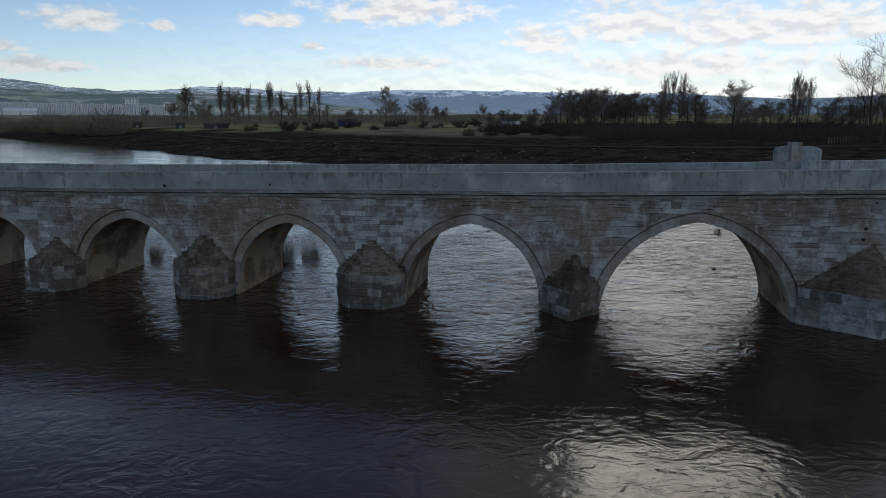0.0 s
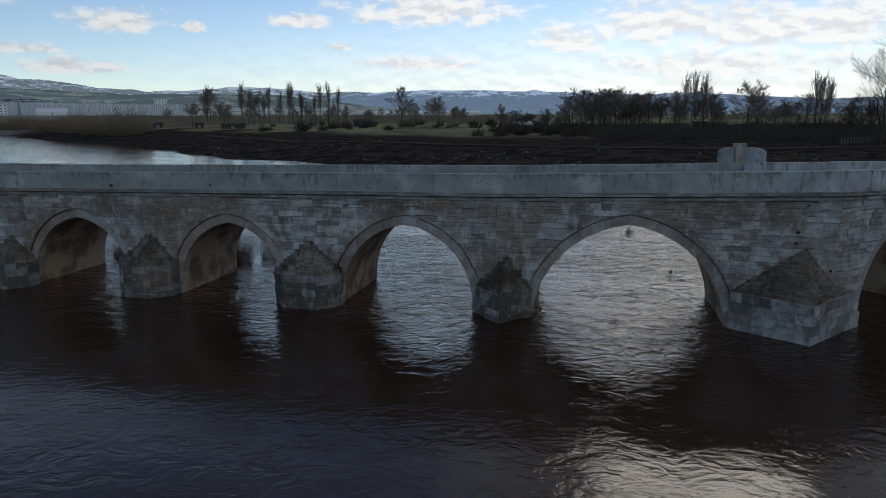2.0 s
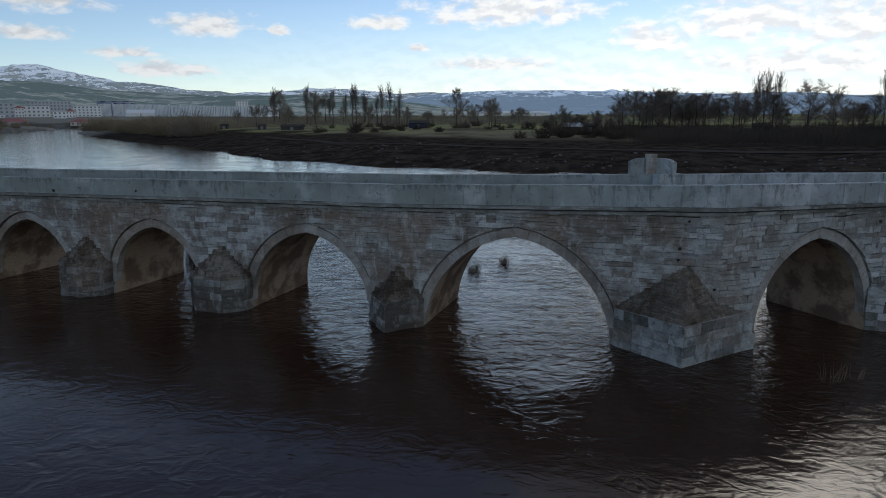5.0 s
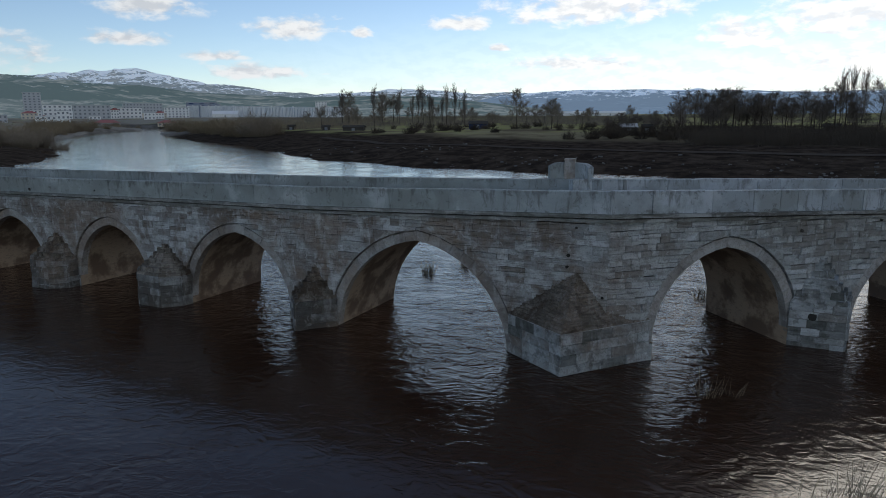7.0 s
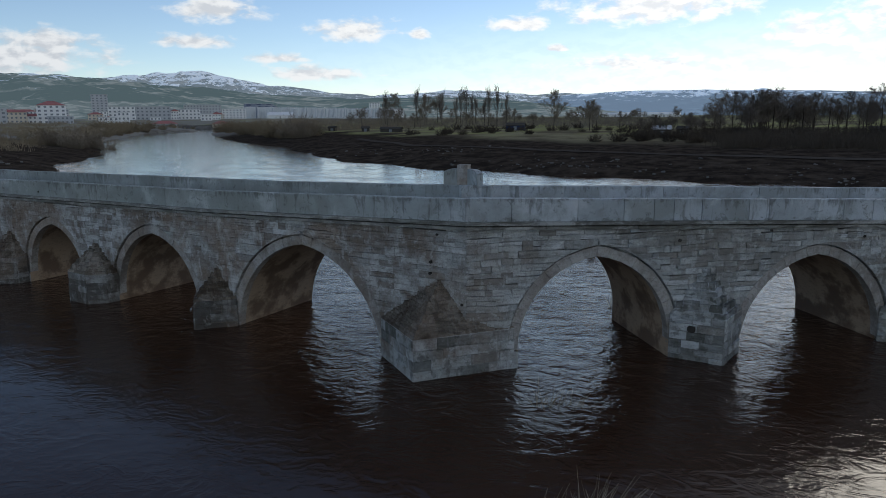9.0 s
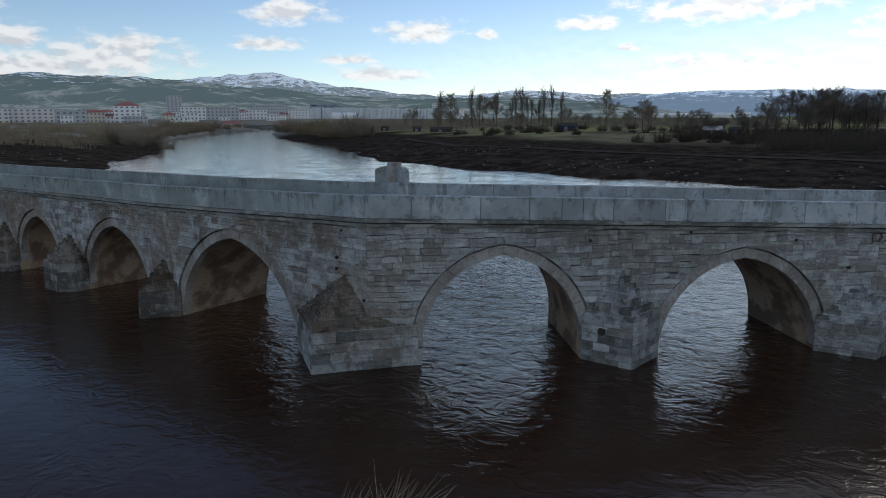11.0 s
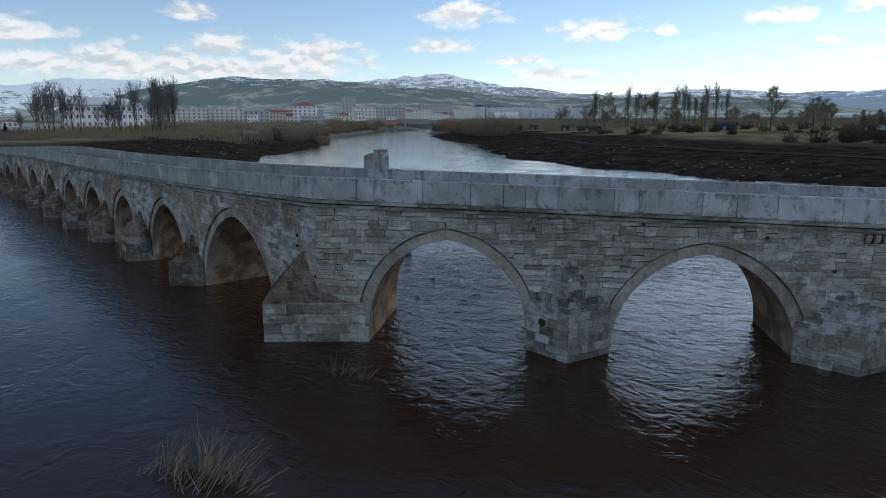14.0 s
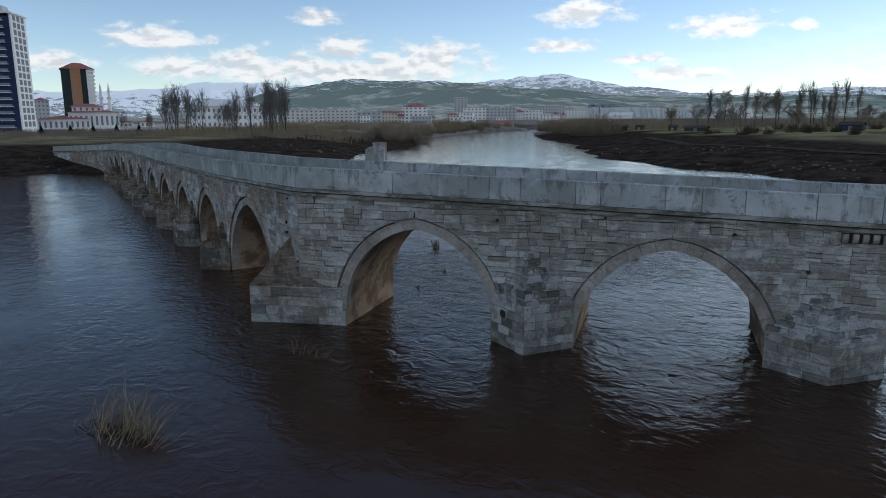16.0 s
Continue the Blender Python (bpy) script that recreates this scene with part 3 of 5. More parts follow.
class Line:
    """A straight stretch of the bridge's upstream face; u runs along it, y goes into the masonry."""

    def __init__(self, origin, u_at, deg, u0, u1, m0, m1):
        self.d = Vector((math.cos(radians(deg)), math.sin(radians(deg))))
        self.o, self.u0, self.u1, self.m0, self.m1 = origin - self.d * u_at, u0, u1, m0, m1
        self.w = Vector((-self.d.y, self.d.x))

    def p(self, u, y, z):
        q = self.o + self.d * u + self.w * y
        return (q.x, q.y, z)

    def clamp(self, u, y):
        """Mitre at the bends."""
        if abs(u - self.u0) < 1e-6:
            return u + self.m0 * y
        if abs(u - self.u1) < 1e-6:
            return u - self.m1 * y
        return u

    def matrix(self, u, y, z):
        x, yy, _ = self.p(u, y, 0)
        return Matrix(((self.d.x, self.w.x, 0, x), (self.d.y, self.w.y, 0, yy), (0, 0, 1, z), (0, 0, 0, 1)))


A1, A2, A3 = -9.93, -11.03, 30.6
M12, M23 = math.tan(radians((A1 - A2) / 2)), math.tan(radians((A3 - A1) / 2))
NEAR = Line(BEND, 0, A1, -14.0, 0.0, M12, M23)
kink = NEAR.p(-14.0, 0, 0)
A0 = 4.8
M01 = math.tan(radians((A2 - A0) / 2))
FAR = Line(Vector(kink[:2]), -14.0, A2, -97.0, -14.0, M01, M12)
end = FAR.p(-97.0, 0, 0)
APPROACH = Line(Vector(end[:2]), -97.0, A0, -124.0, -97.0, 0.0, M01)
RIGHT = Line(BEND, 0, A3, 0.0, 80.0, M23, 0.0)
LINES = [APPROACH, FAR, NEAR, RIGHT]
TOP = [(-124, 4.0), (-97, 4.95), (-83, 5.5), (-63, 6.0), (-40, 6.05), (-22, 6.33), (-14, 6.42), (-7, 6.6), (0, 6.8), (11, 6.5), (22, 6.15), (40, 5.7), (80, 4.3)]
PAR, COR = 0.86, 0.32   # heights of parapet and cornice


def top(u):
    return lerp(TOP, u)


def under(u):
    return top(u) - PAR - COR


class Arch:
    def __init__(self, c, span, crown, thick=0.46):
        self.c, self.a, self.t = c, span / 2, thick
        self.e = 0.14 * self.a
        self.r = self.a + self.e
        self.spring = crown - math.sqrt(self.r ** 2 - self.e ** 2)

    def z(self, u, k=0.0):
        """Height of the intrados, or of a curve k outside it."""
        x = abs(u - self.c) + self.e
        return self.spring + math.sqrt(max((self.r + k) ** 2 - x * x, 0.0))

    def half(self, z, k=0.0):
        if z <= self.spring:
            return self.a + (k if k < 0 else 0.0)
        h = (self.r + k) ** 2 - (z - self.spring) ** 2
        return max(0.0, math.sqrt(h) - self.e) if h > 0 else 0.0

    def rim(self, side, z0, z1, last):
        """Points of the extrados between two levels, then the corner above."""
        end = min(z1, self.spring + math.sqrt((self.r + self.t) ** 2 - self.e ** 2))
        pts = [(self.c + side * self.half(z0 + (end - z0) * f, self.t), z0 + (end - z0) * f) for f in (0.3, 0.55, 0.75, 0.9, 0.97)]
        return pts + [last if end == z1 else (self.c, z1)]

    def on(self, side, f, k):
        """Point at the share f of one half ring, k outside the intrados."""
        th = f * math.acos(self.e / self.r)
        rho = self.r + k
        x = max(0.0, rho * math.cos(th) - self.e) if f < 1 else 0.0
        z = rho * math.sin(th) if f < 1 else math.sqrt(rho * rho - self.e ** 2)
        return self.c + side * x, self.spring + z


ARCHES = [Arch(-90.2, 6.0, 3.0), Arch(-81.2, 6.0, 3.35), Arch(-72.0, 6.0, 3.6), Arch(-62.6, 6.0, 3.7), Arch(-53.4, 6.0, 3.75), Arch(-44.6, 6.0, 3.75),
          Arch(-36.2, 6.0, 3.75), Arch(-27.4, 5.6, 3.77), Arch(-18.3, 6.45, 4.0), Arch(-8.2, 8.35, 4.34),
          Arch(5.32, 6.45, 4.38), Arch(15.24, 6.85, 4.04), Arch(25.6, 6.8, 3.75), Arch(35.8, 6.6, 3.4), Arch(45.6, 6.2, 3.1), Arch(55.0, 6.0, 2.8), Arch(64.0, 5.6, 2.5)]

bridge = tagged(new("bridge"), "long weathered grey stone bridge with pointed arches and a bend", "bridge")


def line_arches(L):
    return [a for a in ARCHES if L.u0 < a.c < L.u1]


def part(name, solid, mats, parent, label="", smooth=False, kind=""):
    return solid.ob(name, mats, parent, label, smooth, kind=kind)


def core(L, name):
    """The masonry behind the facing: spandrels, piers and vaults."""
    s = Solid()
    cuts = {L.u0, L.u1}
    for a in line_arches(L):
        for i in range(25):
            cuts.add(a.c - a.a * math.cos(math.pi * i / 24))
    cuts |= {u for u, _ in TOP if L.u0 < u < L.u1}
    cuts = sorted(cuts)
    for ua, ub in zip(cuts, cuts[1:]):
        m = (ua + ub) / 2
        arch = [a for a in line_arches(L) if abs(m - a.c) < a.a]
        za, zb = (arch[0].z(ua), arch[0].z(ub)) if arch else (-2.5, -2.5)
        ta, tb = under(ua) + 0.02, under(ub) + 0.02
        fa, fb, ba, bb = L.clamp(ua, 0.22), L.clamp(ub, 0.22), L.clamp(ua, WIDE - 0.03), L.clamp(ub, WIDE - 0.03)
        P = [L.p(fa, 0.22, za), L.p(fb, 0.22, zb), L.p(fb, 0.22, tb), L.p(fa, 0.22, ta),
             L.p(ba, WIDE - 0.03, za), L.p(bb, WIDE - 0.03, zb), L.p(bb, WIDE - 0.03, tb), L.p(ba, WIDE - 0.03, ta)]
        s.add(P, [(0, 1, 2, 3), (5, 4, 7, 6), (3, 2, 6, 7)])
        if arch:
            s.add([P[0], P[1], P[5], P[4]], [(3, 2, 1, 0)], 1)
    for a in line_arches(L):
        for side in (-1, 1):
            u = a.c + side * a.a
            q = [L.p(u, 0.0, -2.5), L.p(u, WIDE - 0.03, -2.5), L.p(u, WIDE - 0.03, a.spring), L.p(u, 0.0, a.spring)]
            s.add(q, [(0, 1, 2, 3) if side < 0 else (3, 2, 1, 0)], 1)
    o = part(name, s, [MORTAR if L is RIGHT else LIME, BARREL], bridge)
    bm = bmesh.new()
    bm.from_mesh(o.data)
    bmesh.ops.remove_doubles(bm, verts=bm.verts, dist=0.002)
    bm.to_mesh(o.data)
    bm.free()
    return o


CORES = {L: core(L, "masonry_core") for L in LINES}


def block(s, L, quad, proud, back=0.25, cham=0.011):
    """One stone of the facing: quad of (u, z) corners from lower left counter-clockwise."""
    n = len(quad)
    cu, cz = sum(q[0] for q in quad) / n, sum(q[1] for q in quad) / n
    w = max(max(q[0] for q in quad) - min(q[0] for q in quad), 0.05)
    h = max(max(q[1] for q in quad) - min(q[1] for q in quad), 0.05)
    inner = [(cu + (u - cu) * max(0.1, 1 - 2 * cham / w), cz + (z - cz) * max(0.1, 1 - 2 * cham / h)) for u, z in quad]
    b = [L.p(u, back, z) for u, z in quad]
    r = [L.p(u, -proud + cham * 0.9, z) for u, z in quad]
    f = [L.p(u, -proud, z) for u, z in inner]
    s.add(b + r + f, [tuple(range(2 * n, 3 * n)), *[(n + i, n + (i + 1) % n, 2 * n + (i + 1) % n, 2 * n + i) for i in range(n)], *[(i, (i + 1) % n, n + (i + 1) % n, n + i) for i in range(n)]])


rng = random.Random(7)


def courses(L, u0, u1, sink):
    """Lay the facing between u0 and u1; every stone goes to sink as a quad with its stand-out."""
    wide_joint = 0.48 if L is RIGHT else 0.35
    sway = 1.0 if L is RIGHT else 0.0
    wave = lambda u, z: z + sway * 0.035 * math.sin(0.83 * u + 1.1 * z) + sway * 0.022 * math.sin(2.1 * u - 1.7 * z)
    z = -0.7
    while z < 7:
        h = rng.choice((0.2, 0.23, 0.26, 0.28, 0.31, 0.34, 0.38))
        z0, z1 = z + rng.uniform(0.004, 0.015) * wide_joint, z + h - rng.uniform(0.004, 0.013) * wide_joint
        z += h
        if z0 > max(under(u0), under(u1), under((u0 + u1) / 2)) - 0.06:
            break
        gaps = []
        for a in line_arches(L):
            if a.c + a.a + 1 < u0 or a.c - a.a - 1 > u1:
                continue
            h0, h1 = a.half(z0, a.t), a.half(z1, a.t)
            if h0 > 0:
                gaps.append((a.c - h0, a.c - h1, a.c + h0, a.c + h1, a))
        gaps.sort(key=lambda g0: g0[0])
        left, la = (u0, u0), None
        runs = []
        for g0 in gaps:
            runs.append((left, (g0[0], g0[1]), la, g0[4]))
            left, la = (g0[2], g0[3]), g0[4]
        runs.append((left, (u1, u1), la, None))
        for (l0, l1), (r0, r1), la, ra in runs:
            lo, hi = max(l0, l1), min(r0, r1)
            if max(r0, r1) - min(l0, l1) < 0.12 or max(r0 - l0, r1 - l1) < 0.1:
                continue
            edges = [(l0, l1)]
            u = lo
            while True:
                u += rng.choice((0.32, 0.42, 0.52, 0.62, 0.75, 0.9, 1.15)) * rng.uniform(0.9, 1.1)
                if u > hi - 0.3:
                    break
                edges.append((u, u))
            edges.append((r0, r1))
            for i, ((a0, a1), (b0, b1)) in enumerate(zip(edges, edges[1:])):
                mid = (a0 + b0) / 2
                zt = min(z1, under(mid) - 0.004)
                if zt - z0 < 0.07 or b0 - a0 < 0.05 and b1 - a1 < 0.05:
                    continue
                f = (zt - z0) / (z1 - z0)
                a1c, b1c = a0 + (a1 - a0) * f, b0 + (b1 - b0) * f
                if b1c < a1c:
                    a1c = b1c = (a1c + b1c) / 2
                ga, gb = [rng.choice((0.002, 0.003, 0.006, 0.013, 0.02)) * wide_joint for _ in range(2)]
                ja, jb, jc, jd = [rng.uniform(-0.010, 0.010) for _ in range(4)]
                quad = [(a0 + ga, z0 + ja), (b0 - gb, z0 + jb), (b1c - gb, zt + jc), (a1c + ga, zt + jd)]
                if ra and i == len(edges) - 2 and z0 > ra.spring - 0.3:
                    quad[2:3] = ra.rim(-1, z0, zt, quad[2])
                if la and i == 0 and z0 > la.spring - 0.3:
                    quad = quad[:-1] + la.rim(1, z0, zt, quad[-1])[::-1]
                proud = rng.uniform(-0.02, 0.028) + (0.02 if rng.random() < 0.10 else 0) - (0.035 if rng.random() < 0.08 else 0)
                free = len(quad) == 4 and zt == z1
                if free and h > 0.29 and rng.random() < 0.3:
                    k, cut = rng.uniform(0.38, 0.62), rng.uniform(0.004, 0.012)
                    ml, mr = z0 + (zt - z0) * k, z0 + (zt - z0) * k + rng.uniform(-0.02, 0.02)
                    lower = [quad[0], quad[1], (quad[1][0], mr - cut), (quad[0][0], ml - cut)]
                    upper = [(quad[3][0], ml + cut), (quad[2][0], mr + cut), quad[2], quad[3]]
                    sink([(a, wave(a, b)) for a, b in lower], proud)
                    sink([(a, wave(a, b)) for a, b in upper], rng.uniform(-0.02, 0.02))
                else:
                    sink([(a, wave(a, b)) for a, b in quad] if free else quad, proud)


def facing():
    for L, u0, u1 in ((APPROACH, -124, -97), (FAR, -97, -14), (NEAR, -14, 0), (RIGHT, 19.5, 80)):
        s = Solid()
        courses(L, u0, u1, lambda q, pr: block(s, L, q, pr * 0.3, 0.25, 0.003))
        part("facing", s, STONE, bridge, "coursed weathered limestone", kind="stuff")
    near_wall = CORES[RIGHT]

    def stone(q, pr):
        s = Solid()
        block(s, RIGHT, q, pr)
        part("stone", s, STONE, near_wall)
    courses(RIGHT, 0, 19.5, stone)


def ring(L, a, single):
    joined = Solid()
    n = max(9, int(a.a * 3.3))
    for side in (-1, 1):
        for i in range(n):
            f0, f1 = i / n + 0.0007, (i + 1) / n - 0.0007
            if i == n - 1:
                f1 = 1.0
            pr = -0.10 + rng.uniform(0, 0.02)
            t = a.t - rng.uniform(0.03, 0.075)
            q = [a.on(side, f0, -0.012), a.on(side, f0, t), a.on(side, f1, t), a.on(side, f1, -0.012)]
            if side < 0:
                q = q[::-1]
            s = Solid() if single else joined
            block(s, L, q, pr, 0.5, 0.008)
            if single:
                part("voussoir", s, RINGSTONE, CORES[L])
    if not single:
        part("arch_ring", joined, RINGSTONE, CORES[L], kind="stuff")


def cornice():
    """Two stepped courses below the parapet, and the parapet slabs above, on both faces."""
    for L in LINES:
        for name, y0, y1, za, zb, lo, hi in (("lower_cornice", -0.12, 0.4, -COR, -COR * 0.60, 1.3, 2.6), ("cornice_groove", -0.01, 0.4, -COR * 0.60, -COR * 0.42, 5.0, 9.0), ("upper_cornice", -0.22, 0.4, -COR * 0.42, 0.0, 1.2, 2.4)):
            u = L.u0
            s = Solid()
            while u < L.u1 - 0.01:
                v = u + rng.uniform(lo, hi)
                if v > L.u1 - 0.8:
                    v = L.u1
                j = rng.uniform(-0.012, 0.012)
                for ys in ((y0 + j, y1), (WIDE - y0 - j, WIDE - y1)):
                    ya, yb = min(ys), max(ys)
                    ba, bb = top(u) - PAR, top(v) - PAR
                    e0, e1 = (0.004 if u > L.u0 else 0), (0.004 if v < L.u1 else 0)
                    A = [L.p(L.clamp(u, ya) + e0, ya, ba + za), L.p(L.clamp(v, ya) - e1, ya, bb + za), L.p(L.clamp(v, ya) - e1, ya, bb + zb), L.p(L.clamp(u, ya) + e0, ya, ba + zb)]
                    Bq = [L.p(L.clamp(u, yb) + e0, yb, ba + za), L.p(L.clamp(v, yb) - e1, yb, bb + za), L.p(L.clamp(v, yb) - e1, yb, bb + zb), L.p(L.clamp(u, yb) + e0, yb, ba + zb)]
                    s.hexa(A, Bq)
                u = v
            # the groove strip is blackened to paint the cornice's shadow line
            part(name, s, PAINTEDSHADE if name == "cornice_groove" else LICHENED, bridge, "moulded stone cornice", kind="stuff")
        s = Solid()
        cuts = sorted({L.u0, L.u1, *[u for u, _ in TOP if L.u0 < u < L.u1]})
        for u, v in zip(cuts, cuts[1:]):
            ya, yb = 0.2, WIDE - 0.2
            s.hexa([L.p(L.clamp(u, ya), ya, under(u)), L.p(L.clamp(v, ya), ya, under(v)), L.p(L.clamp(v, ya), ya, top(v) - PAR + 0.05), L.p(L.clamp(u, ya), ya, top(u) - PAR + 0.05)],
                   [L.p(L.clamp(u, yb), yb, under(u)), L.p(L.clamp(v, yb), yb, under(v)), L.p(L.clamp(v, yb), yb, top(v) - PAR + 0.05), L.p(L.clamp(u, yb), yb, top(u) - PAR + 0.05)])
            # the rubble heart of both parapets
            for ya, yb in ((0.08, 0.30), (WIDE - 0.30, WIDE - 0.08)):
                s.hexa([L.p(L.clamp(u, ya), ya, top(u) - PAR), L.p(L.clamp(v, ya), ya, top(v) - PAR), L.p(L.clamp(v, ya), ya, top(v) - 0.05), L.p(L.clamp(u, ya), ya, top(u) - 0.05)],
                       [L.p(L.clamp(u, yb), yb, top(u) - PAR), L.p(L.clamp(v, yb), yb, top(v) - PAR), L.p(L.clamp(v, yb), yb, top(v) - 0.05), L.p(L.clamp(u, yb), yb, top(u) - 0.05)])
        deck = part("deck", s, STONE, bridge, "stone-paved deck")
        for y0, y1 in ((-0.02, 0.40), (WIDE - 0.40, WIDE + 0.02)):
            u = L.u0
            while u < L.u1 - 0.01:
                v = u + rng.choice((0.9, 1.3, 1.8, 2.3, 2.8)) * rng.uniform(0.9, 1.1)
                if v > L.u1 - 0.6:
                    v = L.u1
                j, dz = rng.uniform(-0.012, 0.012), rng.uniform(-0.015, 0.012)
                s = Solid()
                ya, yb, c = y0 + j, y1 + j, 0.02
                jt = 0.012 if L is RIGHT and rng.random() < 0.8 else 0.004
                e0, e1 = (jt if u > L.u0 else 0), (jt if v < L.u1 else 0)
                zz = lambda uu, k: top(uu) - PAR + (dz + PAR if k else 0.0)
                rows = [(ya, 0, 0), (ya, 1, -c), (ya + c, 1, 0), (yb - c, 1, 0), (yb, 1, -c), (yb, 0, 0)]
                pu = [L.p(L.clamp(u, y) + e0, y, zz(u, k) + d) for y, k, d in rows]
                pv = [L.p(L.clamp(v, y) - e1, y, zz(v, k) + d) for y, k, d in rows]
                s.add(pu + pv, [(i, 6 + i, 7 + i, 1 + i) for i in range(5)] + [tuple(range(6)), tuple(range(11, 5, -1)), (5, 11, 6, 0)])
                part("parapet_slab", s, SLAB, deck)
                u = v


def rough_cap(s, side, run, shoulder, tip, rows, wide, proud, lost=0.13):
    """Worn courses that step back from a level edge to the tip; some stones have gone, and their neighbours are chipped."""
    T = Vector(tip)
    at = lambda u, f: Vector(side.p(run * u, 0, shoulder)).lerp(T, f)
    level = [0.0] + [(i + rng.uniform(-0.2, 0.2)) / rows for i in range(1, rows)] + [1.0]
    for f0, f1 in zip(level, level[1:]):
        u = 0.0
        tall = (T.z - shoulder) * (f1 - f0)
        while u < 0.999:
            v = u + wide * rng.uniform(0.6, 1.7) / (run * max(1.02 - f0, 0.12))
            v = 1.0 if v > 0.85 else v
            if rng.random() > lost:
                a, b = at(u + 0.006, f0), at(v - 0.006, f0)
                along = b - a
                out = Vector((along.y, -along.x, 0)).normalized()
                deep = (Vector((T.x, T.y, 0)) - Vector((a.x, a.y, 0))).length * (f1 - f0) * 1.3 + 0.16
                push = [out * proud * rng.uniform(-0.35, 0.45) for _ in range(2)]
                lift = [Vector((0, 0, tall * rng.uniform(0.72, 1.06))) for _ in range(2)]
                slip = out * -proud * rng.uniform(0.1, 0.7)
                q = [a + push[0], b + push[1], b + push[1] + lift[1] + slip - along * rng.uniform(0, 0.1), a + push[0] + lift[0] + slip + along * rng.uniform(0, 0.1)]
                s.hexa([tuple(p) for p in q], [tuple(p - out * deep) for p in q])
            u = v


def cutwater(L, outline, shoulder, apex, label, pieces, cap_mat=None, rows=7, rough=0.09):
    """A pier's nose: outline is (u, out) from left to right at the water, shoulder the wall's top, apex (u, z) of the cap against the bridge."""
    s = Solid()
    base = [L.p(u, -o, -2.5) for u, o in outline]
    head = [L.p(u, -o, shoulder) for u, o in outline]
    n = len(outline)
    s.add(base + head, [(i, i + 1, n + i + 1, n + i) for i in range(n - 1)])
    tip = L.p(apex[0], 0.02, apex[1])
    s.add(head + [tip], [(i, i + 1, n) for i in range(n - 1)], 1)
    body = part("cutwater", s, [STONE, cap_mat or CAPSTONE], bridge, label)
    joined, cap = Solid(), Solid()
    for (ua, oa), (ub, ob) in zip(outline, outline[1:]):
        p, q = Vector(L.p(ua, -oa, 0)), Vector(L.p(ub, -ob, 0))
        run = (q - p).length
        side = Line(Vector(p[:2]), 0, math.degrees(math.atan2((q - p).y, (q - p).x)), 0, run, 0, 0)
        z = -0.5
        while z < shoulder - 0.1:
            h = min(rng.choice((0.28, 0.33, 0.38, 0.42)), shoulder - z + 0.03)
            u = 0.0
            while u < run - 0.01:
                v = u + rng.choice((0.5, 0.7, 0.9, 1.1))
                if v > run - 0.35:
                    v = run
                target = Solid() if pieces else joined
                block(target, side, [(u + 0.005, z + 0.005), (v - 0.005, z + 0.005), (v - 0.005, z + h - 0.005), (u + 0.005, z + h - 0.005)], rng.uniform(0.0, 0.085), 0.1, 0.02)
                if pieces:
                    part("stone", target, SPLASHED if z < shoulder * 0.45 or rng.random() < 0.35 else STONE, body)
                u = v
            z += h
        rough_cap(cap, side, run, shoulder, tip, rows, 0.42, rough)
    if not pieces:
        part("nose_facing", joined, DAMP, body, "splashed stones of the pier nose", kind="stuff")
    part("cap", cap, cap_mat or CAPSTONE, body, "worn stepped stone cap", kind="stuff")


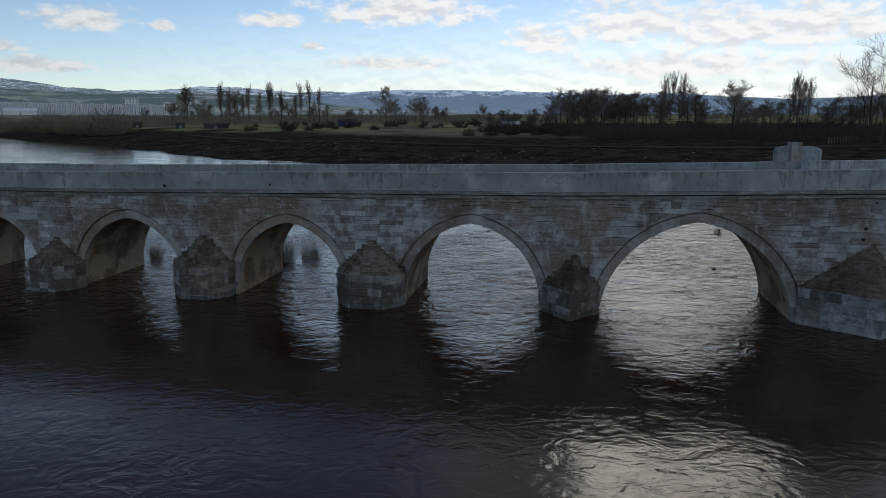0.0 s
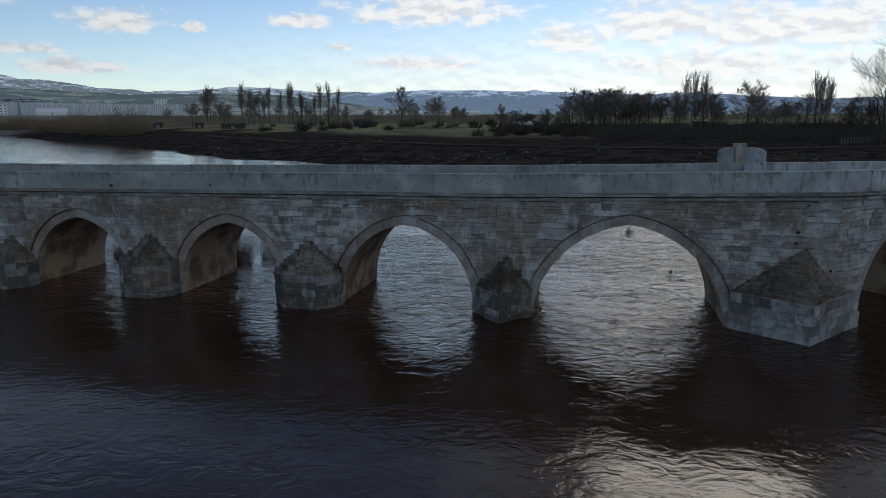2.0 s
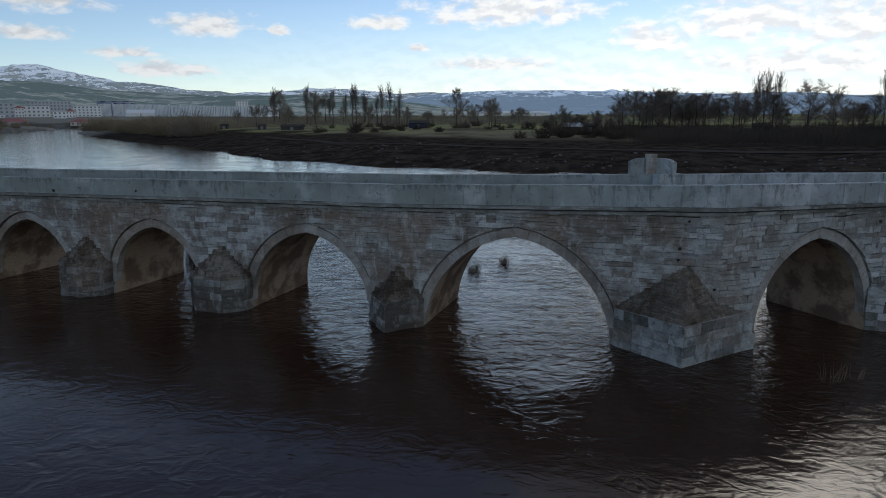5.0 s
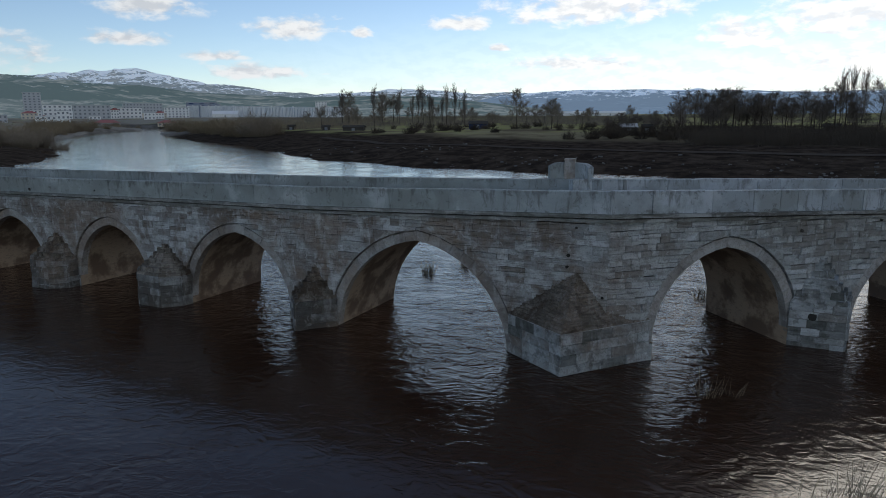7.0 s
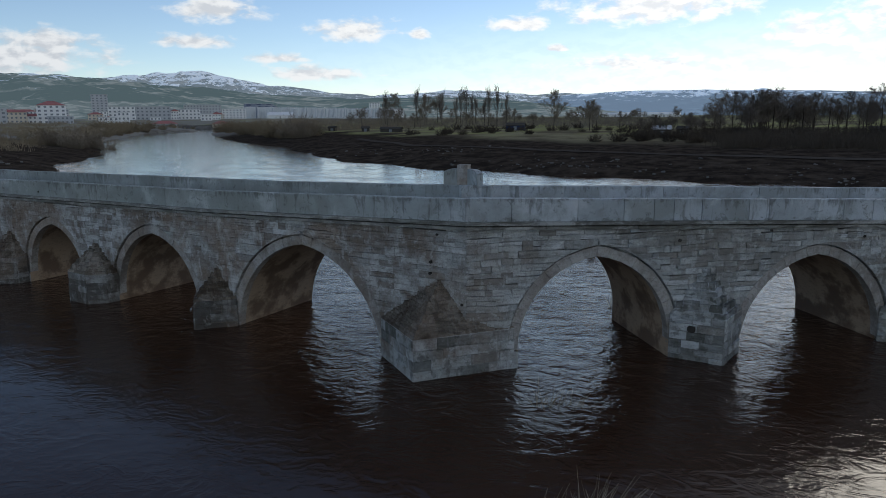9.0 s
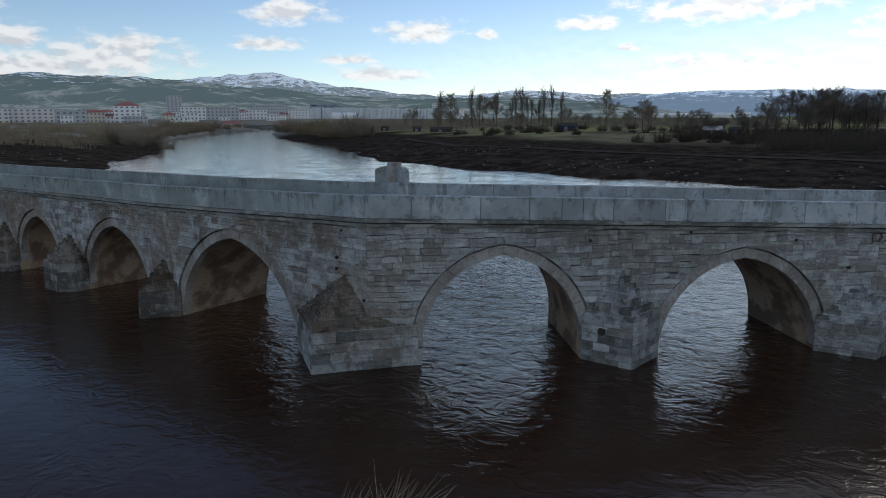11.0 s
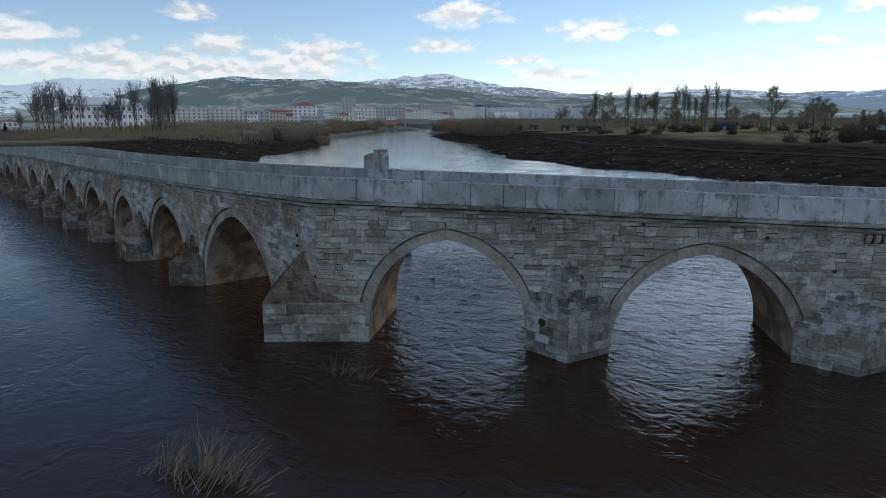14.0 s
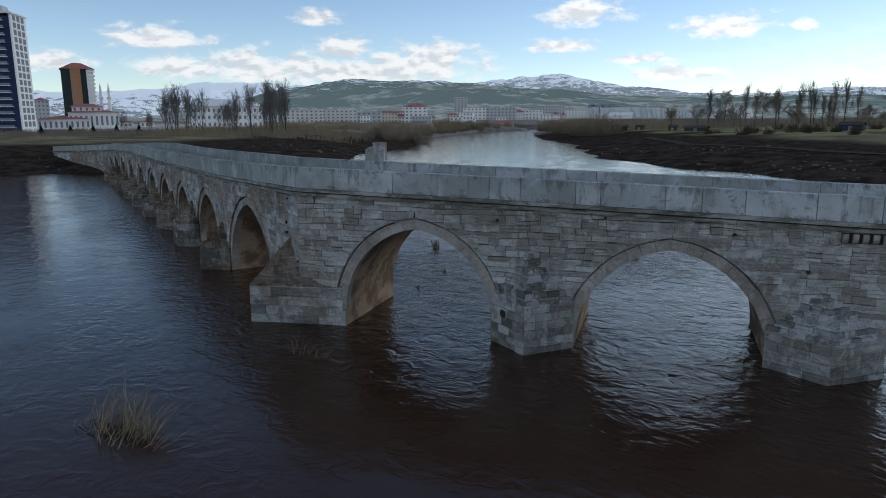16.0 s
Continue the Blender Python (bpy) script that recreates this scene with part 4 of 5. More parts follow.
def piers():
    tri = lambda c, hw, o: [(c - hw, -0.02), (c, o), (c + hw, -0.02)]
    octa = lambda c, hw, o: [(c - hw, -0.02), (c - hw * 0.95, o * 0.45), (c - hw * 0.45, o), (c + hw * 0.5, o), (c + hw * 0.95, o * 0.45), (c + hw, -0.02)]
    cutwater(RIGHT, tri(10.15, 1.6, 1.36), 1.85, (10.05, 3.7), "broken pointed pier nose", True, SPLASHED, 7, 0.06)
    cutwater(RIGHT, tri(20.4, 1.85, 1.3), 1.35, (20.25, 2.85), "worn pointed pier nose", True, SPLASHED, 7, 0.07)
    cutwater(NEAR, tri(-13.65, 1.3, 1.4), 1.3, (-13.5, 2.7), "pointed pier nose", False)
    cutwater(FAR, octa(-23.1, 1.65, 1.3), 1.6, (-23.1, 3.05), "blunt pier nose", False)
    cutwater(FAR, octa(-31.9, 1.55, 1.3), 1.6, (-31.9, 3.0), "blunt pier nose", False)
    for c in (-40.4, -49.0, -58.0, -67.3, -76.6, -85.7):
        cutwater(FAR, octa(c, 1.45, 1.4), 1.3, (c, 2.6), "blunt pier nose", False)
    for c, z in ((30.7, 2.6), (40.7, 2.4), (50.3, 2.2)):
        cutwater(RIGHT, tri(c, 1.75, 1.3), 1.3, (c, z), "pointed pier nose", False)
    # the great nose at the bend stands astride both stretches
    s = Solid()
    pts = [(15.4, 28.45), (17.75, 26.15), (20.95, 28.85)]
    tip = (18.15, 27.98, 3.58)
    head = [(x, y, 1.65) for x, y in pts]
    s.add([(x, y, -2.5) for x, y in pts] + head + [tip], [(0, 1, 4, 3), (1, 2, 5, 4)])
    s.add(head + [tip], [(0, 1, 3), (1, 2, 3)], 1)
    body = part("cutwater", s, [STONE, CAPSTONE], bridge, "massive pointed pier nose at the bend")
    cap = Solid()
    for a, b in zip(pts, pts[1:]):
        va, vb = Vector(a), Vector(b)
        run = (vb - va).length
        side = Line(va, 0, math.degrees(math.atan2((vb - va).y, (vb - va).x)), 0, run, 0, 0)
        z = -0.4
        for h in (0.4, 0.38, 0.42, 0.4, 0.42):
            u = 0.0
            while u < run - 0.01:
                v = u + rng.choice((0.5, 0.7, 0.95, 1.2))
                if v > run - 0.4:
                    v = run
                st = Solid()
                block(st, side, [(u + 0.005, z + 0.005), (v - 0.005, z + 0.005), (v - 0.005, z + h - 0.005), (u + 0.005, z + h - 0.005)], rng.uniform(0.015, 0.05), 0.1, 0.02)
                part("stone", st, SPLASHED if rng.random() < 0.55 else STONE, body)
                u = v
            z += h
        rough_cap(cap, side, run, 1.65, tip, 19, 0.24, 0.05, 0.22)
    part("cap", cap, CAPSTONE, body, "rubble cap with dark moss", kind="stuff")


piers()
cornice()

# ---- the balcony corbels on the long straight stretch ----
def corbels():
    s = Solid()
    s.box(20.6, 24.4, -0.06, 0.12, 4.50, 4.60, None)
    s.v = [RIGHT.p(*q) for q in s.v]
    # added dark panel, stands in for the shade between the corbels
    d = Solid()
    d.box(20.6, 24.4, -0.028, 0.1, 4.60, 4.96)
    d.v = [RIGHT.p(*q) for q in d.v]
    part("corbel_back", d, PAINTEDSHADE, bridge, "dark panel painted as shade between the corbels")
    lintel = part("lintel", s, STONE, bridge, "thin stone course under the corbels")
    for i in range(13):
        u = 20.62 + i * 0.3
        prof = [(0.1, 4.62), (-0.05, 4.62), (-0.14, 4.70), (-0.19, 4.80), (-0.19, 4.94), (0.1, 4.93)]
        q = Solid()
        n = len(prof)
        q.add([RIGHT.p(u, y, z) for y, z in prof] + [RIGHT.p(u + 0.17, y, z) for y, z in prof],
              [tuple(range(n)), tuple(range(2 * n - 1, n - 1, -1)), *[(i2, n + i2, n + (i2 + 1) % n, (i2 + 1) % n) for i2 in range(n)]])
        part("corbel", q, RINGSTONE, lintel)


corbels()

# ---- weep holes and lost stones in the wall ----
def hole(L, u, z, r, y):
    # no recess: a black disc on the stone paints the hole's shade
    s = Solid()
    n = 9
    rad = [r * rng.uniform(0.75, 1.2) for _ in range(n)]
    ringp = [(u + rad[i] * math.cos(math.tau * i / n), z + 0.85 * rad[i] * math.sin(math.tau * i / n)) for i in range(n)]
    s.add([L.p(a, y, b) for a, b in ringp] + [L.p(a, y + 0.12, b) for a, b in ringp] + [L.p(u, y - 0.012, z)],
          [(i, (i + 1) % n, 2 * n) for i in range(n)] + [(n + i, n + (i + 1) % n, (i + 1) % n, i) for i in range(n)])
    part("weep_hole", s, PAINTEDSHADE, bridge, "black disc painted as the shade in a masonry hole")


for L, u, z, r, y in ((FAR, -33.86, 5.45, 0.10, -0.045), (FAR, -28.19, 5.62, 0.06, -0.045), (FAR, -40.19, 5.03, 0.08, -0.045), (NEAR, -1.56, 4.25, 0.07, -0.05), (NEAR, -1.59, 3.79, 0.06, -0.05), (NEAR, -0.59, 2.67, 0.06, -0.05),
                      (NEAR, -0.18, 2.69, 0.06, -0.05), (NEAR, -1.26, 5.35, 0.05, -0.05), (RIGHT, 19.71, 3.54, 0.08, -0.05), (RIGHT, 17.3, 4.74, 0.07, -0.05), (RIGHT, 8.76, 4.89, 0.07, -0.05), (RIGHT, 12.86, 5.15, 0.06, -0.05)):
    hole(L, u, z, r, y)
nose = Line(Vector(RIGHT.p(8.55, 0.02, 0)[:2]), 0, 30.6 - math.degrees(math.atan2(1.38, 1.6)), 0, 2.1, 0, 0)
hole(nose, 0.88, 1.34, 0.17, -0.10)

# ---- the stele on the parapet at the bend ----
stele = tagged(new("stele"), "pale stone stele with a curved slab and pillar, on the parapet", "monument")
stele.matrix_world = pose(17.3, 33.7, 5.85)
s = Solid()
left_end, right_end = Vector((-0.9, -0.3)), Vector((0.85, -0.80))
plan = []
for i in range(13):
    f = i / 12
    q = left_end * (1 - f) ** 2 + Vector((0.1, 0.14)) * 2 * f * (1 - f) + right_end * f * f
    plan.append((q, 1.60 - 0.17 * abs(2 * f - 1) ** 5))
for i, (p, z) in enumerate(plan):
    t0 = (plan[min(i + 1, 12)][0] - plan[max(i - 1, 0)][0]).normalized()
    b = p + Vector((-t0.y, t0.x)) * 0.3
    s.v += [(p.x, p.y, 0), (p.x, p.y, z), (b.x, b.y, z), (b.x, b.y, 0)]
for i in range(12):
    k = 4 * i
    s.f += [(k, k + 4, k + 5, k + 1), (k + 1, k + 5, k + 6, k + 2), (k + 2, k + 6, k + 7, k + 3)]
s.f += [(0, 1, 2, 3), (51, 50, 49, 48)]
s.m = [0] * len(s.f)
part("slab", s, SLAB, stele)
s = Solid()
s.box(-0.24, 0.24, -0.30, 0.20, 0.0, 1.72)
s.box(-0.25, 0.25, -0.31, 0.21, 1.72, 1.78)
part("pillar", s, RINGSTONE, stele)


# ---- trees ----
def branch(s, rnd, p, d, length, r, level, spread, lift, kids, least=0.022):
    """A limb with its own twigs; level 0 limbs, 3 the last twigs."""
    n = (4, 3, 2, 1)[level]
    path, rad = [p], [r]
    for i in range(n):
        d = (d + Vector((rnd.gauss(0, 0.13), rnd.gauss(0, 0.13), rnd.gauss(0, 0.06) + lift))).normalized()
        p = p + d * length / n
        path.append(p)
        rad.append(max(r * (1 - 0.75 * (i + 1) / n), least * 0.5))
    if level >= 3:
        s.spike(path[0], path[1], rad[0] * 1.3)
        return
    s.tube(path, rad, 4 if level == 0 else 3, 0)
    for k in range(kids[level]):
        f = 0.2 + 0.8 * (k + rnd.random()) / kids[level]
        i = min(int(f * n), n - 1)
        q = path[i].lerp(path[i + 1], min(f * n - i, 1.0))
        a = rnd.uniform(0, math.tau)
        out = Vector((math.cos(a), math.sin(a), rnd.uniform(-0.2, 0.5)))
        nd = (d * (1 - spread) + out * spread).normalized()
        branch(s, rnd, q, nd, length * rnd.uniform(0.48, 0.76) * (1.15 - 0.35 * f) * (1.35 if level == 2 else 1.0), max(r * 0.5 * (1.1 - 0.5 * f), least), level + 1, spread, lift, kids, least)


def bare_tree(seed, height, spread, kids, lift, r, low, limbs, least=0.022, twigs=None):
    rnd = random.Random(seed)
    e = new("bare_tree")
    t, c = Solid(), Solid()
    path = [Vector((0, 0, -0.4))]
    for i in range(7):
        path.append(Vector((path[-1].x + rnd.gauss(0, 0.006) * height, path[-1].y + rnd.gauss(0, 0.006) * height, height * 0.8 * (i + 1) / 7)))
    rad = [r * (1 - 0.86 * i / 7) for i in range(8)]
    t.tube(path, rad, 7)
    for k in range(limbs):
        f = low + (0.98 - low) * (k + rnd.random()) / limbs
        i = min(int(f * 7), 6)
        q = path[i].lerp(path[i + 1], min(f * 7 - i, 1.0))
        a = k * 2.4 + rnd.uniform(-0.5, 0.5)
        d = (Vector((math.cos(a), math.sin(a), 0)) * spread + Vector((0, 0, 1 - spread))).normalized()
        branch(c, rnd, q, d, height * (rnd.uniform(0.34, 0.46) if spread > 0.12 else rnd.uniform(0.17, 0.25)) * (1.2 - 0.7 * f), r * 0.42 * (1.1 - 0.7 * f), 0, spread, lift, kids, least)
    part("trunk", t, BARK, e)
    part("crown", c, twigs or TWIG, e, "bare winter twigs")
    return e


def bush(seed, height, width, stems, mat):
    rnd = random.Random(seed)
    e = new("bush")
    s = Solid()
    for k in range(stems):
        a, rr = rnd.uniform(0, math.tau), width * math.sqrt(rnd.random()) * 0.5
        p = Vector((math.cos(a) * rr * 0.6, math.sin(a) * rr * 0.6, -0.2))
        d = Vector((math.cos(a) * 1.9 * rr / width, math.sin(a) * 1.9 * rr / width, 1)).normalized()
        ln = height * rnd.uniform(0.35, 1.0) * math.sqrt(max(0.2, 1.15 - (2 * rr / width) ** 2))
        path = [p]
        for i in range(3):
            d = (d + Vector((rnd.gauss(0, 0.3), rnd.gauss(0, 0.3), 0))).normalized()
            path.append(path[-1] + d * ln / 3)
        s.tube([path[0], path[1], path[3]], [0.05, 0.04, 0.015], 3)
        for j in range(9):
            q = path[1].lerp(path[3], rnd.random())
            d2 = (d + Vector((rnd.gauss(0, 0.8), rnd.gauss(0, 0.8), rnd.gauss(0, 0.3)))).normalized()
            s.spike(q, q + d2 * ln * rnd.uniform(0.22, 0.42), 0.035)
    part("foliage", s, mat, e, "bare winter stems")
    return e


def grove(protos, places, label, category, group):
    """Copies of the prototypes at (x, y, size); the first copies are the prototypes themselves."""
    rnd = random.Random(len(places) * 13 + 1)
    used = set()
    for x, y, k in places:
        i = rnd.randrange(len(protos))
        o = protos[i]
        m = pose(x, y, ground_z(x, y) - 0.1, 0, 0, rnd.uniform(0, 360))
        if i in used:
            old = o.scale.copy()
            o.scale = (k * rnd.uniform(0.9, 1.15), k * rnd.uniform(0.9, 1.15), k)
            copy_thing(o, m)
            o.scale = old
        else:
            used.add(i)
            o.matrix_basis = m @ Matrix.Diagonal((k, k, k, 1))
            tagged(o, label, category, group)
    for i, o in enumerate(protos):
        if i not in used:
            for c in list(o.children):
                bpy.data.objects.remove(c)
            bpy.data.objects.remove(o)


ROUND = [bare_tree(11 + i, 11.0, 0.5, (6, 6, 6), 0.03, 0.2, 0.18, 9, 0.019) for i in range(5)]
VASE = [bare_tree(21 + i, 15.0, 0.17, (4, 4, 4), 0.07, 0.15, 0.03, 15, 0.015, GREYTWIG) for i in range(4)]
POPLAR = [bare_tree(31 + i, 19.0, 0.125, (4, 4, 4), 0.2, 0.17, 0.05, 18, 0.016, TWIG) for i in range(4)]
AIRY = [bare_tree(41 + i, 11.0, 0.44, (6, 6, 6), 0.03, 0.16, 0.15, 9, 0.018, FARTWIG) for i in range(4)]
THICKET = [bush(51 + i, 4.5, 5.5, 85, BARK) for i in range(4)]
WILLOW = [bush(61 + i, 4.6, 5.6, 95, TAN) for i in range(3)]
BRUSH = [bush(71 + i, 4.6, 5.6, 170, PALETWIG) for i in range(3)]
rt = random.Random(3)
grove(POPLAR, [(-68, 352, 1.0), (-72, 350, 0.95), (-63, 352, 0.85), (-76, 356, 0.7), (-97, 391, 1.05), (-104, 392, 0.8), (-112, 388, 0.7), (-92, 392, 0.75), (112, 350, 1.15), (116, 352, 1.2), (121, 350, 1.15), (-129, 346, 0.9), (-113, 352, 1.0), (-110, 356, 0.85), (-100, 356, 0.9), (-90, 358, 0.95), (-84, 360, 0.8), (92, 179, 0.72), (94, 178, 0.66), (203, 399, 1.25), (206, 396, 1.1)],
      "tall slim leafless poplar on the river plain", "tree", "poplars on the plain")
vases = []
for a0, a1, count, lo, hi in ((-70.6, -67.4, 11, 0.75, 1.1), (-67.0, -65.2, 6, 0.45, 0.8), (-65.4, -61.4, 14, 0.7, 1.25), (-76.5, -71.0, 4, 0.35, 0.5)):
    for i in range(count):
        a, r = radians(rt.uniform(a0, a1)), rt.uniform(245, 300)
        vases.append((45 + r * math.sin(a), 13 + r * math.cos(a), rt.uniform(lo, hi)))
grove(VASE, vases, "leafless grey tree with many upright stems near the mosque", "tree", "upright trees by the town")
airy = [(-149, 403, 1.7), (-22, 266, 1.35), (-8, 262, 1.0), (49, 231, 1.1), (135, 320, 1.5), (-125, 398, 1.6), (-120, 404, 1.5)]
places = [(14, 205, 0.5), (18, 204, 0.58), (22, 206, 0.5), (27, 204, 0.62), (35, 213, 1.0), (38, 210, 1.15), (42, 213, 1.05), (45, 211, 1.2), (48, 209, 1.15), (52, 212, 1.1), (55, 208, 1.0), (58, 210, 1.05),
          (61, 207, 0.95), (65, 206, 1.1), (72, 203, 1.15), (75, 205, 1.0), (74, 176, 1.15), (86, 181, 0.8), (90, 179, 0.95), (98, 176, 0.8), (101, 174, 0.85), (104, 172, 0.9), (107, 170, 0.95)]
for i in range(66):
    a, r = radians(rt.uniform(5, 35)), rt.uniform(195, 300)
    places.append((r * math.sin(a), r * math.cos(a), rt.uniform(0.5, 0.9) * (0.6 if a < radians(9.5) else 1.0)))
for i in range(40):
    a, r = radians(rt.uniform(-24, 4)), rt.uniform(275, 470)
    airy.append((r * math.sin(a), r * math.cos(a), rt.uniform(0.5, 0.95)))
grove([bare_tree(81, 20.0, 0.42, (5, 5, 5), 0.02, 0.28, 0.18, 9, 0.013, BARK), bare_tree(82, 17.0, 0.42, (5, 5, 5), 0.02, 0.24, 0.2, 8, 0.013, BARK)], [(78, 126, 1.0), (85, 133, 1.0), (81, 119, 0.8)], "tall leafless tree with fine twigs on the bank", "tree", "tall bank trees")
grove(AIRY, airy, "leafless brown tree on the open plain", "tree", "airy trees on the plain")
grove(ROUND, places, "leafless spreading tree with dark twigs", "tree", "bare trees on the plain")
places = []
for i in range(120):
    a, r = radians(rt.uniform(2, 36)), rt.uniform(165, 230)
    places.append((r * math.sin(a), r * math.cos(a), rt.uniform(0.55, 1.15)))
for i in range(36):
    a, r = radians(rt.uniform(-16, 3)), rt.uniform(215, 300)
    places.append((r * math.sin(a), r * math.cos(a), rt.uniform(0.4, 0.9)))
brush = []
for i in range(4):
    f = rt.random()
    brush.append((-116 - 8 * f + rt.uniform(2, 9), 222 + 10 * f + rt.uniform(2, 9), rt.uniform(1.5, 2.2)))
for i in range(9):
    brush.append((-140 - rt.uniform(2, 18), 158 + rt.uniform(-2, 14), rt.uniform(1.1, 1.8)))
places = [q for q in places if ground_z(q[0], q[1]) > 0.4]
grove(BRUSH, brush, "brown leafless brushwood at the water's edge", "bush", "brushwood at the bend of the river")
grove(THICKET, places, "dark leafless thicket on the river bank", "bush", "thickets on the banks")
places = []
for i in range(40):
    f = rt.random()
    places.append((-118 - 115 * f + rt.uniform(0, 10), 226 + 108 * f + rt.uniform(0, 10), rt.uniform(1.2, 1.9)))
for i in range(95):
    f = rt.random()
    places.append((-150 - 150 * f - rt.uniform(2, 38), 180 + 175 * f + rt.uniform(-2, 22), rt.uniform(0.8, 1.6)))
for i in range(30):
    places.append((rt.uniform(-285, -150), rt.uniform(140, 215), rt.uniform(0.4, 0.9)))
for i in range(24):
    places.append((rt.uniform(-340, -262), rt.uniform(395, 440), rt.uniform(0.6, 1.1)))
places = [q for q in places if ground_z(q[0], q[1]) > 0.4]
grove(WILLOW, places, "tan leafless willow scrub on the river bank", "bush", "willow scrub upstream")


# ---- the track along the far bank, and sheds ----
def track(pts, wide):
    s = Solid()
    fine = []
    for (ax, ay), (bx, by) in zip(pts, pts[1:]):
        for i in range(12):
            fine.append(Vector((ax + (bx - ax) * i / 12, ay + (by - ay) * i / 12)))
    for i in range(len(fine)):
        d = (fine[min(i + 1, len(fine) - 1)] - fine[max(i - 1, 0)]).normalized()
        for k in (-1, -0.3, 0.3, 1):
            q = fine[i] + Vector((-d.y, d.x)) * wide * 0.5 * k
            s.v.append((q.x, q.y, ground_z(q.x, q.y) + 0.12))
    s.f = [(4 * i + k, 4 * i + k + 1, 4 * i + k + 5, 4 * i + k + 4) for i in range(len(fine) - 1) for k in range(3)]
    s.f = [f[::-1] for f in s.f]
    s.m = [0] * len(s.f)
    s.ob("road", DIRT, label="pale dirt track along the far bank", category="road", kind="structure", smooth=True)


track([(-75, 205), (-40, 165), (-2, 145), (26, 138), (50, 132), (76, 126), (110, 112), (170, 100)], 2.6)


def shed(x, y, wide, deep, tall, turn, label, wall, roof_mat):
    e = tagged(new("shed"), label, "shed", "sheds on the plain")
    e.matrix_world = pose(x, y, ground_z(x, y) - 0.1, 0, 0, turn)
    s = Solid()
    s.box(-wide / 2, wide / 2, 0, deep, 0, tall)
    part("wall", s, wall, e)
    r = Solid()
    for y0, y1 in ((-0.4, deep / 2), (deep + 0.4, deep / 2)):
        A = [(-wide / 2 - 0.3, y0, tall), (wide / 2 + 0.3, y0, tall), (wide / 2 + 0.3, y1, tall + deep * 0.25), (-wide / 2 - 0.3, y1, tall + deep * 0.25)]
        r.hexa(A, [(p[0], p[1], p[2] - 0.12) for p in A])
    part("roof", r, roof_mat, e)
    d = Solid()
    d.box(-0.6, 0.6, -0.05, 0.0, 0, tall * 0.8)
    part("door", d, GLASS, e)


for x, y, wd, dp, tl, tn, wl, rf in ((20, 200, 4.5, 4, 2.2, 10, PLANK, GREYWALL), (25, 206, 3, 3, 2.0, -10, PLANK, PLANK), (-126, 265, 5, 3, 1.8, 25, PLANK, PLANK), (-119, 268, 3, 2.5, 1.7, 15, PLANK, PLANK), (-37, 265, 7, 4, 2.0, 5, BLUEGLASS, PLANK),
                                     (-81, 245, 8, 3, 1.4, 8, PLANK, PLANK), (72, 205, 4, 3, 2.0, -15, PLANK, PLANK), (-100, 262, 3, 2.5, 1.6, 20, PLANK, PLANK)):
    shed(x, y, wd, dp, tl, tn, "small weathered shed among trees on the plain", wl, rf)


for x, y in ((0, 783), (-27, 821), (-63, 899), (-96, 855)):
    shed(x, y, 34, 9, 3.2, 8, "long white greenhouse far out on the plain", WHITE, WHITE)


shed(-477, 779, 32, 16, 4.6, 28, "low white hall with a pale roof before the terrace", WHITE, WHITE)


def bank_fence(ax, ay, bx, by, count):
    """A short picket fence along the track."""
    e = tagged(new("fence"), "short pale picket fence beside the track on the far bank", "fence")
    a, b = Vector((ax, ay)), Vector((bx, by))
    post = Solid()
    post.box(-0.07, 0.07, -0.07, 0.07, -0.3, 1.25)
    post.add([(-0.07, -0.07, 1.25), (0.07, -0.07, 1.25), (0.07, 0.07, 1.25), (-0.07, 0.07, 1.25), (0, 0, 1.36)], [(0, 1, 4), (1, 2, 4), (2, 3, 4), (3, 0, 4)])
    mesh = post.mesh("post", RUBBLE)
    spots = [a.lerp(b, i / (count - 1)) for i in range(count)]
    for q in spots:
        o = new("post", mesh)
        o.parent = e
        o.matrix_basis = pose(q.x, q.y, ground_z(q.x, q.y))
    for h in (0.45, 1.0):
        r = Solid()
        r.tube([Vector((q.x, q.y, ground_z(q.x, q.y) + h)) for q in spots], [0.04] * count, 4)
        part("rail", r, RUBBLE, e)


bank_fence(74.9, 133.0, 83.2, 137.6, 11)


# ---- scrub of the plain, too fine and far to tell apart ----
def scrub(n, a0, a1, r0, r1, tall, mat, label):
    rnd = random.Random(n)
    s = Solid()
    for i in range(n):
        a, r = radians(rnd.uniform(a0, a1)), rnd.uniform(r0, r1)
        x, y = 20 + r * math.sin(a), r * math.cos(a)
        z = ground_z(x, y)
        if z < 1.2:
            continue
        for k in range(24):
            p = Vector((x + rnd.gauss(0, 1.9), y + rnd.gauss(0, 1.6), z - 0.2))
            q = p + Vector((rnd.gauss(0, 0.25) * tall, rnd.gauss(0, 0.25) * tall, tall * rnd.uniform(0.3, 1.0)))
            s.spike(p, q, 0.07)
    s.ob("scrub", mat, label=label, category="scrub", kind="stuff")


scrub(1200, -32, 2, 330, 700, 3.0, FARTWIG, "brown winter scrub across the flat plain")
scrub(900, -62, -20, 300, 620, 2.8, TAN, "tan winter scrub before the town")
scrub(760, 5, 36, 150, 188, 3.4, BARK, "dense dark winter thicket along the far bank")
scrub(430, -66, -48, 190, 420, 2.7, TAN, "tan brushwood before the town")
scrub(600, 2, 36, 165, 300, 1.4, BARK, "dark winter scrub on the far bank")
scrub(420, -86, -55, 200, 330, 2.2, FARTWIG, "brown winter scrub beside the town road")


